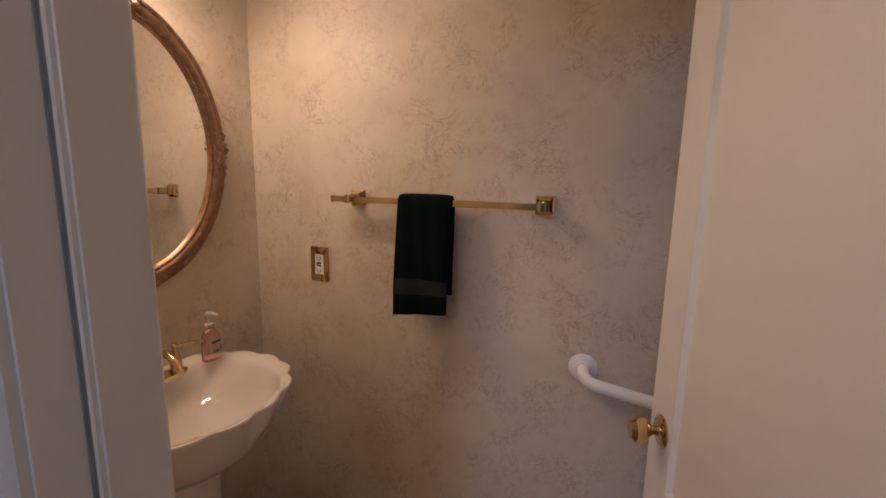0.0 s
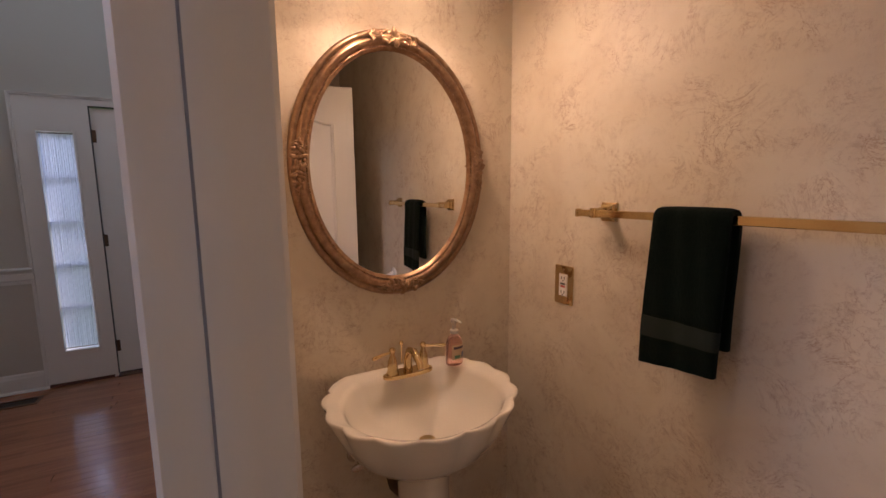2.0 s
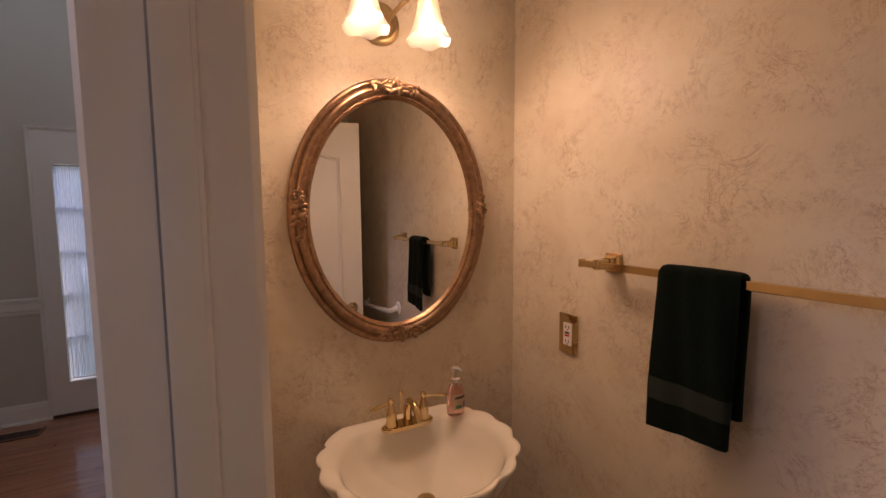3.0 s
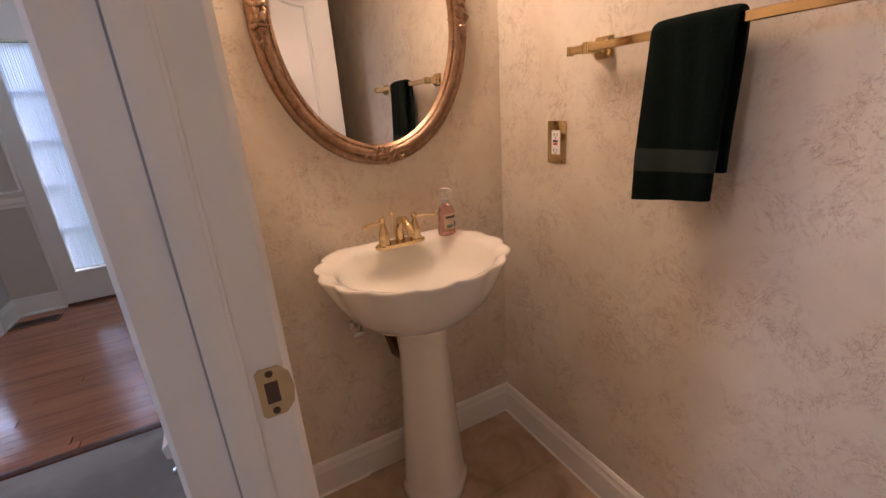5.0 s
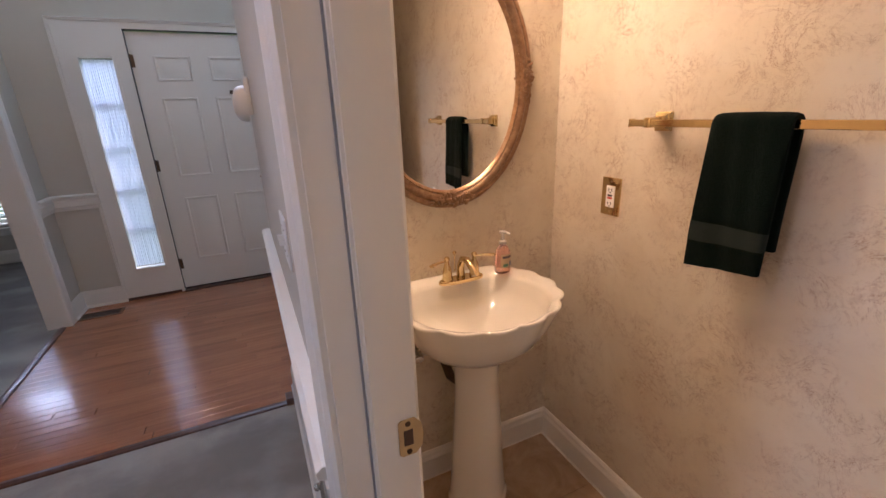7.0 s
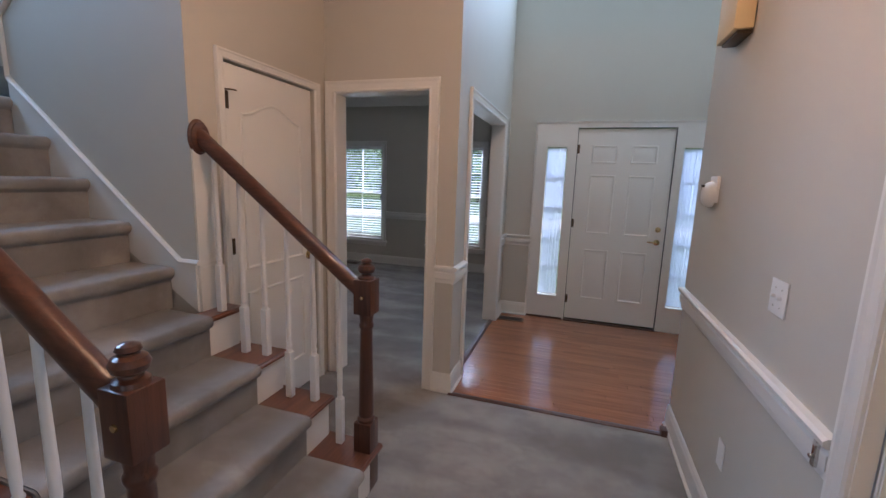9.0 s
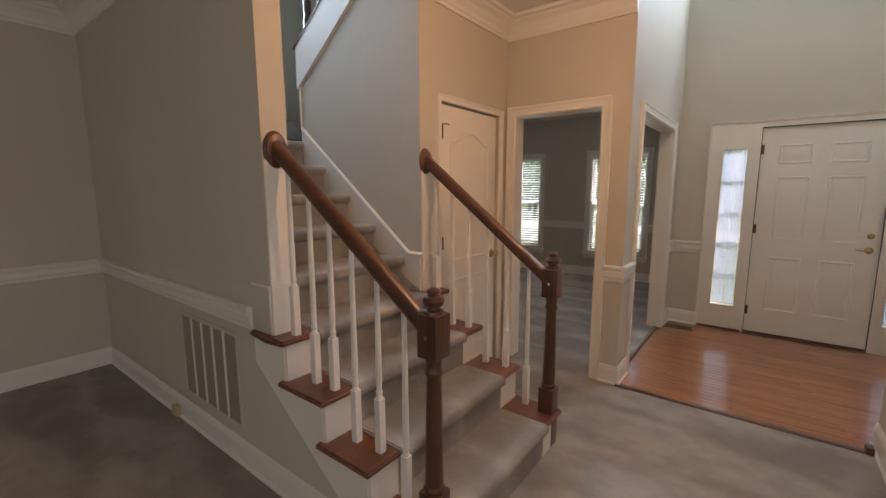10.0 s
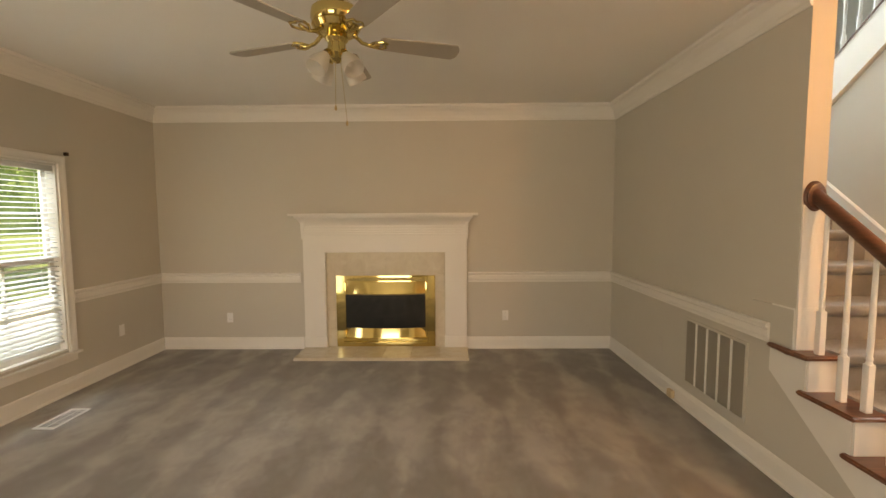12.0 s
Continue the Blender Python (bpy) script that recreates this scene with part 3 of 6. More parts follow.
for k in range(1, NSTEP + 1):
    yr, z = Y1 - RUN * (k - 1), step_top(k)
    open_side = k <= 4
    x0, x1 = (RI + 0.05, LI - 0.03) if open_side else (RI + 0.013, LI - 0.004)
    bm = extrude(nose_outline(k, 0, 0), x0, x1, lambda u, v, a: (a, u, v))
    bmesh.ops.bevel(bm, geom=[e for e in bm.edges if abs(e.verts[0].co.x - e.verts[1].co.x) < 1e-4 and e.verts[0].co.z > z - 0.06 and e.verts[1].co.z > z - 0.06], offset=0.006, segments=2, affect="EDGES")
    part("step_carpet", bm, CARPET, staircase, "grey carpet wrapped over the step")
    if open_side:
        back = yr - RUN - 0.03
        for lo, hi, edge, room in ((LI - 0.032, LX, LX + 0.032, 1), (RO, RI + 0.052, RO - 0.032, -1)):
            # oak tread end with a returned nosing
            bm = bmesh.new()
            deep = back if k < 4 else CY - 0.16
            a, b = (lo, edge) if room > 0 else (edge, hi)
            box(bm, a, b, deep if k < 4 else CY + 0.001, yr + 0.032, z - 0.028, z - 0.001)
            if k == 4:
                c, d = (LX, edge) if room > 0 else (edge, RO)
                box(bm, c, d, deep, CY + 0.001, z - 0.028, z - 0.001)
            bmesh.ops.remove_doubles(bm, verts=bm.verts[:], dist=0.0005)
            bmesh.ops.bevel(bm, geom=bm.edges[:], offset=0.009, segments=3, affect="EDGES")
            part("tread", bm, TREADWOOD, staircase, "red oak tread end with rounded nosing")
            part("riser", cube(min(lo, hi) + 0.002, max(lo, hi) - 0.002, yr, yr + 0.012, z - RISE + (0 if k > 1 else 0.001), z - 0.028), TRIM, staircase, "white riser end")
# stepped sides under the open treads
for lo, hi, at in ((LI, LX, 0), (RO, RI, 0)):
    pts = [(CY, 0.0), (Y1 + 0.001, 0.0)]
    for k in range(1, 5):
        yr, z = Y1 - RUN * (k - 1), RISE * k - 0.028
        pts += [(yr, z)] if k == 1 else [(yr, RISE * (k - 1) - 0.028), (yr, z)]
    pts += [(CY, RISE * 4 - 0.028)]
    pts[1] = (Y1, 0.0)
    part("stair_side", extrude(pts, lo, hi, lambda u, v, a: (a, u, v)), WALL, staircase, "painted closed side of the stairs")
# white stringer board on the living room face, and the plinth at the wall's end
pts = [(-2.36, RISE * 4 - 0.03), (-2.36, 0.63), (-1.69, 0.135), (Y1, 0.135)]
for k in range(1, 5):
    yr, z = Y1 - RUN * (k - 1), RISE * k - 0.03
    pts += [(yr, z)] if k == 1 else [(yr, RISE * (k - 1) - 0.03), (yr, z)]
part("stringer", extrude(pts, LX - 0.001, LX + 0.005, lambda u, v, a: (a, u, v)), TRIM, staircase, "white stringer board")
part("end_plinth", cube(LX - 0.001, LX + 0.005, -2.36, CY - 0.001, RISE * 4 - 0.001, 1.03, 0.001), TRIM, staircase)
# solid body behind the carpet
pts = [(BY, 0.0), (Y1 - 0.014, 0.0)]
for k in range(1, NSTEP + 1):
    yr, z = Y1 - RUN * (k - 1) - 0.014, step_top(k) - 0.036
    pts += [(yr, max(0.0, step_top(k - 1) - 0.036)), (yr, z)] if k > 1 else [(yr, z)]
pts += [(BY, step_top(NSTEP) - 0.036)]
part("stair_core", extrude(pts, RI + 0.014, LI - 0.005, lambda u, v, a: (a, u, v)), TRIM, staircase)
part("landing", cube(-1.93, LI, BY, Y1 - RUN * NSTEP + 0.25, step_top(NSTEP) - 0.15, step_top(NSTEP) + 0.006), CARPET, staircase, "grey carpeted landing")
part("landing_nosing", cube(RI + 0.012, LI - 0.004, Y1 - RUN * 9 - 0.09, Y1 - RUN * 9 - 0.03, step_top(NSTEP) + 0.006, step_top(NSTEP) + 0.012, 0.003), TREADWOOD, staircase)
# skirt boards on the stair walls
slope = 0.208 / RUN + 0.022
for x0, x1 in ((RI, RI + 0.012), (LI - 0.003, LI - 0.0005)):
    ya, yb = CY + 0.0, -3.43
    za = 1.035
    pts = [(ya, 0.80), (ya, za), (ya - 0.10, za), (yb, za + 0.0 + slope * (ya - 0.10 - yb)), (yb, 1.55)]
    part("skirt_board", extrude(pts, x0, x1, lambda u, v, a: (a, u, v)), TRIM, staircase, "white sloping skirt board")
    cap = [(0, 0), (0.020, 0), (0.022, 0.012), (0.012, 0.024), (0, 0.024)]
    bm = bmesh.new()
    rows = []
    for u, w in ((ya + 0.02, za), (ya - 0.10, za), (yb, za + slope * (ya - 0.10 - yb)), (yb - 0.001, 2.26)):
        rows.append([bm.verts.new(((x0 if x0 < 0 else x1) + (du if x0 < 0 else -du * 0.2), u - (0 if w < 2.3 else dv), w + (dv if w < 2.3 else 0))) for du, dv in cap])
    for r, q in zip(rows, rows[1:]):
        for j in range(len(cap)):
            bm.faces.new((r[j], r[(j + 1) % len(cap)], q[(j + 1) % len(cap)], q[j]))
    bm.faces.new(rows[0][::-1])
    bm.faces.new(rows[-1])
    if x0 < 0:
        part("skirt_cap", bm, TRIM, staircase)
    else:
        bm.free()
# upper flight: sloping stringer band, steps, balusters and rail
pts = [(-3.46, 2.255), (CY, 3.19), (CY, 3.50), (-3.46, 2.565)]
part("upper_stringer", extrude(pts, RO - 0.02, RI + 0.018, lambda u, v, a: (a, u, v)), TRIM, staircase, "white sloping stringer of the upper flight")
part("stringer_cap", extrude([(-3.48, 2.550), (CY, 3.50), (CY, 3.516), (-3.48, 2.566)], RO - 0.024, RI + 0.024, lambda u, v, a: (a, u, v)), STAIN, staircase, "dark stained strip along the upper stringer")
for k in range(1, 6):
    y0 = -3.44 + RUN * (k - 1)
    part("upper_step", cube(-1.93, RO - 0.02, y0, min(y0 + RUN + 0.02, CY), step_top(NSTEP) + RISE * (k - 1) - 0.1, step_top(NSTEP) + RISE * k), CARPET, staircase, "grey carpeted step")
for k in range(9):
    y = -3.27 + 0.12 * k
    z = 2.575 + (y + 3.46) * 0.742
    part("upper_baluster", lathe([(0.0, z - 0.01), (0.016, z - 0.01), (0.016, z + 0.2), (0.010, z + 0.22), (0.012, z + 0.5), (0.009, z + 0.80), (0, z + 0.80)], 8, None, Matrix.Translation((-0.897, y, 0))), BALUSTER, staircase)
part("upper_rail", tube([(-0.897, -3.4, 3.40), (-0.897, CY, 3.40 + 1.2 * 0.742)], 0.03, 10), STAIN, staircase, "dark stained upper handrail")
part("upper_newel", lathe([(0, 2.60), (0.034, 2.60), (0.036, 2.78), (0.026, 2.80), (0.030, 2.84), (0.024, 3.25), (0.034, 3.28), (0.036, 3.46), (0, 3.47)], 16, None, Matrix.Translation((-0.887, -3.40, 0))), STAINZ, staircase, "dark stained turned post of the upper flight")


def newel(x, y):
    ob = thing("newel_post", "dark stained turned newel post with a ball finial", "newel post", x, y, 0, group="newel posts of the stairs")
    w = 0.043
    part("base_block", cube(-w, w, -w, w, 0.0, 0.345, 0.005), STAINZ, ob)
    part("shaft", lathe([(0, 0.34), (0.040, 0.345), (0.042, 0.36), (0.034, 0.372), (0.037, 0.385), (0.036, 0.40), (0.033, 0.56), (0.0285, 0.78), (0.028, 0.80), (0.034, 0.812), (0.034, 0.824), (0.029, 0.834), (0.033, 0.862), (0.038, 0.88), (0, 0.885)], 20), STAINZ, ob)
    block = cube(-w, w, -w, w, 0.875, 1.035, 0.004)
    part("top_block", block, STAINZ, ob)
    part("plug", lathe([(0, 0.0), (0.009, 0.0), (0.008, 0.005), (0, 0.006)], 12, None, pose(w, 0, 0.955, 0, 90, 0)), BRASS, ob)
    part("finial", lathe([(0, 1.034), (0.038, 1.035), (0.036, 1.046), (0.024, 1.052), (0.023, 1.058), (0.036, 1.068), (0.040, 1.082), (0.034, 1.096), (0.022, 1.102), (0.020, 1.106), (0.026, 1.112), (0.022, 1.122), (0.010, 1.128), (0, 1.129)], 22), STAINZ, ob)
    return ob


NL, NR, NY = 0.128, -0.922, -1.335
newel(NL, NY)
newel(NR, NY)


def handrail(xa, xb):
    ob = thing("handrail", "dark stained handrail with an oval wall rosette", "handrail", group="handrails of the stairs")
    a, b = Vector((xa, NY - 0.04, 0.985)), Vector((xb, CY + 0.02, 1.645))
    outline = []
    for q in range(16):
        t = 2 * math.pi * q / 16
        c, s = math.cos(t), math.sin(t)
        outline.append((0.030 * (1 if c > 0 else -1) * abs(c) ** 0.7, 0.034 * (1 if s > 0 else -1) * abs(s) ** 0.75))
    bm = bmesh.new()
    lo = [bm.verts.new((a.x + u, a.y, a.z + v * 1.25)) for u, v in outline]
    hi = [bm.verts.new((b.x + u, b.y, b.z + v * 1.25)) for u, v in outline]
    for q in range(16):
        bm.faces.new((lo[q], lo[(q + 1) % 16], hi[(q + 1) % 16], hi[q]))
    bm.faces.new(lo[::-1])
    bm.faces.new(hi)
    part("rail", bm, STAIN, ob, "", 50)
    m = pose(b.x, CY, b.z, 90, 0, 0) @ Matrix.Diagonal((1, 1.38, 1, 1)) @ pose(0, 0, 0, 180)
    bm = lathe([(0, -0.001), (0.056, -0.001), (0.061, 0.004), (0.058, 0.010), (0.052, 0.014), (0.050, 0.022), (0.044, 0.026), (0, 0.026)], 28)
    for v in bm.verts:
        v.co = Vector((b.x + v.co.x, CY + v.co.z, b.z + v.co.y * 1.38))
    part("rosette", bm, STAIN, ob, "oval wooden rosette")
    return a, b


def baluster(x, y, foot, top, first):
    ob = thing("baluster", "white painted turned baluster standing on a tread end", "baluster", x, y, foot, group="balusters of the stairs")
    w, h = 0.0165, top - foot
    part("base_block", cube(-w, w, -w, w, -0.0005, 0.235, 0.002, 1), BALUSTER, ob)
    part("shaft", lathe([(0, 0.234), (0.0155, 0.235), (0.011, 0.250), (0.014, 0.258), (0.0145, 0.264), (0.0105, 0.272), (0.0125, 0.30), (0.0130, 0.36), (0.0098, h - 0.02), (0.0098, h), (0, h)], 14), BALUSTER, ob)
    return ob


for xa, xb in ((NL, 0.182), (NR, -0.865)):
    a, b = handrail(xa, xb)
    for y, k in ((-1.472, 1), (-1.606, 2), (-1.740, 2), (-1.866, 3), (-1.986, 3), (-2.115, 4)):
        f = (y - a.y) / (b.y - a.y)
        baluster(a.x + (b.x - a.x) * f, y, RISE * k, a.z + (b.z - a.z) * f - 0.03, k == 1)

# white boards on the ends of the stair walls
for x0, x1 in ((LI + 0.003, LX - 0.003), (RO + 0.003, RI - 0.003)):
    bm = cube(x0, x1, CY, CY + 0.009, RISE * 4, 1.60)
    box(bm, x0 - 0.004, x1 + 0.004, CY + 0.0005, CY + 0.017, RISE * 4, 1.02)
    box(bm, x0 - 0.002, x1 + 0.002, CY + 0.0005, CY + 0.014, 1.02, 1.035)
    structure("trim", bm, TRIM, "white base block on the end of the stair wall", "wall trim")
structure("trim", cube(LX, LX + 0.007, -2.53, CY - 0.004, RISE * 4 + 0.001, 1.02), WALL, "plain painted block at the end of the chair rail", "wall trim")

# ---- doors and windows ----


def panel_loft(x0, x1, z0, z1, arch, out, y, bm):
    """A moulded raised panel on a door's face (in x and z), standing out along y."""
    pts = [(x0, z0), (x1, z0)]
    n = 14 if arch else 1
    for k in range(n + 1):
        f = k / n
        pts.append((x1 + (x0 - x1) * f, z1 - (arch * 0.5 * (1 + math.cos(2 * math.pi * f)) if arch else 0)))
    cx, cz = (x0 + x1) / 2, (z0 + z1) / 2
    hw, hh = (x1 - x0) / 2, (z1 - z0) / 2
    rings = []
    for d, h in ((0.0, 0.0), (0.004, 0.009), (0.012, 0.010), (0.020, 0.0012), (0.028, 0.0012), (0.055, 0.0085)):
        rings.append([bm.verts.new((cx + (x - cx) * (1 - d / hw), y + out * h, cz + (z - cz) * (1 - d / hh))) for x, z in pts])
    for a, b in zip(rings, rings[1:]):
        for k in range(len(pts)):
            j = (k + 1) % len(pts)
            bm.faces.new((a[k], a[j], b[j], b[k]))
    bm.faces.new(rings[-1])
    return bm


def knob(parent, x, y, z, out, name="knob"):
    """A round knob on a rosette; out is the way it points along y."""
    m = pose(x, y, z, -90 if out > 0 else 90, 0, 0)
    k = part(name, lathe([(0, 0.0), (0.010, 0.0), (0.010, 0.020), (0.012, 0.024), (0.022, 0.034), (0.028, 0.046), (0.027, 0.056), (0.018, 0.064), (0, 0.066)], 24, None, m), BRASS, parent, "polished brass knob")
    part("rosette", lathe([(0, 0.0005), (0.033, 0.0005), (0.033, 0.003), (0.028, 0.007), (0.014, 0.009), (0.011, 0.012), (0, 0.012)], 24, None, m), BRASS, k)


def hinge(parent, x, y, z, mat):
    bm = lathe([(0, -0.045), (0.006, -0.045), (0.006, 0.045), (0.004, 0.050), (0, 0.051)], 10, None, Matrix.Translation((x, y, z)))
    box(bm, x - 0.002, x + 0.024, y - 0.005, y - 0.003, z - 0.044, z + 0.044)
    part("hinge", bm, mat, parent)


# powder-room door, swung into the room
powder_door = thing("door_1", "white arched-panel door standing open on its hinges", "door", JR - 0.004, HY1 + 0.002, 0.012, 105.5, kind="structure")
WD = 0.742
part("slab", cube(0.003, WD, 0.0, 0.035, 0.0, 2.012, 0.002, 1), DOORWHITE, powder_door)
for y, out in ((0.035, 1), (0.0, -1)):
    for z0, z1, arch in ((0.80, 1.88, 0.075), (0.20, 0.62, 0.0)):
        part("panel", panel_loft(0.115, WD - 0.115, z0, z1, arch, out, y, bmesh.new()), DOORWHITE, powder_door)
    knob(powder_door, WD - 0.062, y, 0.906, out)
for z in (0.2, 1.0, 1.8):
    hinge(powder_door, 0.0, 0.003, z, OLDBRASS)
part("latch_plate", cube(WD, WD + 0.0012, 0.006, 0.029, 0.895, 0.95), OLDBRASS, powder_door)

# strike plate in the jamb
strike = thing("strike_plate", "worn brass strike plate let into the white jamb", "strike plate", JL, -0.012, 0.958)
bm = extrude([(0.281, -0.027), (0.285, -0.031), (0.306, -0.031), (0.316, -0.020), (0.319, 0.0), (0.316, 0.020), (0.306, 0.031), (0.285, 0.031), (0.281, 0.027)], 0.0, 0.0022, lambda u, v, a: (a, u, v))
part("plate", bm, OLDBRASS, strike)
part("latch_hole", cube(0.0008, 0.0027, 0.288, 0.303, -0.014, 0.014, 0.0008, 1), FLOORVENT, strike, "dark brown block marking the latch hole")
for z in (-0.024, 0.024):
    part("screw", lathe([(0, 0.002), (0.0045, 0.002), (0.004, 0.0034), (0, 0.0036)], 12, None, pose(0, 0.2955, z, 0, 90, 0)), BRONZE, strike)

# closet door
closet_door = thing("door_2", "white arched two-panel closet door, shut", "door", -1.035, CY - 0.012, 0.012, 180, kind="structure")
part("slab", cube(0.0, 0.742, 0.0, 0.035, 0.0, 2.022, 0.002, 1), DOORWHITE, closet_door)
bm = bmesh.new()
for z0, z1, arch in ((0.93, 1.87, 0.08), (0.22, 0.80, 0.0)):
    part("panel", panel_loft(0.115, 0.627, z0, z1, arch, -1, 0.0, bmesh.new()), DOORWHITE, closet_door)
knob(closet_door, 0.690, 0.0, 0.93, -1)
bm.free()
for z in (0.25, 1.08, 1.84):
    hinge(closet_door, 0.008, -0.004, z, BRONZE)
part("hinge_stop", tube([(0.01, -0.006, 1.89), (0.05, -0.03, 1.892), (0.062, -0.034, 1.89)], 0.004, 8), BRONZE, closet_door, "dark hinge-pin door stop")
# strip set in the door's gap, the gap's darkness put into its colour
bm = cube(-1.80, -1.779, CY - 0.06, CY - 0.03, 0, 2.04)
structure("trim", bm, FLOORVENT, "dark brown strip in the gap beside the closet door", "door jamb")

# front door with its sidelights
wall("door_frame", "y", -4.0, FX + 0.004, -0.925, 0.80, 0, 2.10, [(-0.815, -0.615, 0.26, 1.86), (-0.517, 0.397, 0, 2.052), (0.470, 0.670, 0.26, 1.86)], TRIM, "white frame holding front door and sidelights")
front_door = thing("door_3", "white six-panel front door, shut", "front door", FX - 0.028, -0.511, 0.02, 90, kind="structure")
part("slab", cube(0.0, 0.902, 0.0, 0.044, 0.0, 2.022, 0.002, 1), DOORWHITE, front_door)
for x0, x1 in ((0.142, 0.388), (0.514, 0.760)):
    for z0, z1 in ((0.24, 0.78), (0.95, 1.56), (1.68, 1.86)):
        part("panel", panel_loft(x0, x1, z0, z1, 0.0, -1, 0.0, bmesh.new()), DOORWHITE, front_door)
lever = part("lever_handle", lathe([(0, 0.0005), (0.030, 0.0005), (0.028, 0.006), (0.012, 0.010), (0.011, 0.034), (0, 0.036)], 20, None, pose(0.838, 0, 0.90, 90)), BRASS, front_door, "polished brass lever handle")
part("lever", tube([(0.838, -0.036, 0.90), (0.80, -0.042, 0.902), (0.745, -0.040, 0.906)], [0.010, 0.009, 0.007], 10), BRASS, lever)
part("deadbolt", lathe([(0, 0.0005), (0.027, 0.0005), (0.025, 0.007), (0.010, 0.010), (0.009, 0.022), (0, 0.023)], 20, None, pose(0.838, 0, 1.03, 90)), BRASS, front_door, "polished brass deadbolt")
for z in (0.22, 1.05, 1.82):
    hinge(front_door, -0.002, -0.004, z, BRONZE)
part("sweep", cube(0.0, 0.902, 0.004, 0.040, -0.014, -0.001), BLACK, front_door)
bm = cube(FX - 0.024, FX + 0.002, -0.5175, -0.5125, 0.02, 2.05)
box(bm, FX - 0.024, FX + 0.002, 0.3915, 0.3965, 0.02, 2.05)
box(bm, FX - 0.024, FX + 0.002, -0.5175, 0.3965, 2.0435, 2.0515)
structure("weatherstrip", bm, BLACK, "dark weatherstrip round the front door", "weatherstrip")
structure("threshold", cube(FX - 0.05, FX + 0.03, -0.517, 0.397, -0.002, 0.010, 0.003), STAINZ, "dark wooden sill under the front door", "threshold")
structure("trim", cube(FX, FX + 0.014, -0.925, -0.54, 0.0, 0.020), STAINZ, "dark wooden shoe strip at the door frame", "trim")


def sidelight(y0, y1):
    ob = thing("window_1" if y0 < 0 else "window_2", "narrow sidelight with a white sheer curtain", "sidelight", FX, 0, 0, kind="structure")
    bm = bmesh.new()
    for a, b, c, d in ((y0 - 0.014, y0, 0.246, 1.874), (y1, y1 + 0.014, 0.246, 1.874), (y0, y1, 0.246, 0.26), (y0, y1, 1.86, 1.874)):
        box(bm, 0.0045, 0.014, a, b, c, d)
    part("frame", bm, TRIM, ob)
    for k in range(5):
        z0 = 0.262 + k * 0.3196
        pane = part("pane", cube(-0.042, -0.038, y0, y1, z0, z0 + 0.318), GLASS, ob)
        pane.visible_shadow = False
        if k:
            part("muntin", cube(-0.048, -0.032, y0, y1, z0 - 0.010, z0 + 0.008, 0.003), TRIM, ob)
    bm = bmesh.new()
    n = 60
    rows = []
    for k in range(n + 1):
        y = y0 + 0.006 + (y1 - y0 - 0.012) * k / n
        x = -0.018 + 0.0075 * math.sin(k * 1.55) + 0.004 * math.sin(k * 0.61)
        rows.append([bm.verts.new((x, y, z)) for z in (0.275, 1.0, 1.85)])
    for a, b in zip(rows, rows[1:]):
        for q in (0, 1):
            bm.faces.new((a[q], b[q], b[q + 1], a[q + 1]))
    part("sheer_curtain", bm, SHEER, ob, "gathered white sheer curtain", 60)
    for z in (0.275, 1.85):
        part("curtain_rod", tube([(-0.016, y0, z), (-0.016, y1, z)], 0.005, 8), CHROME, ob)


sidelight(-0.815, -0.615)
sidelight(0.470, 0.670)


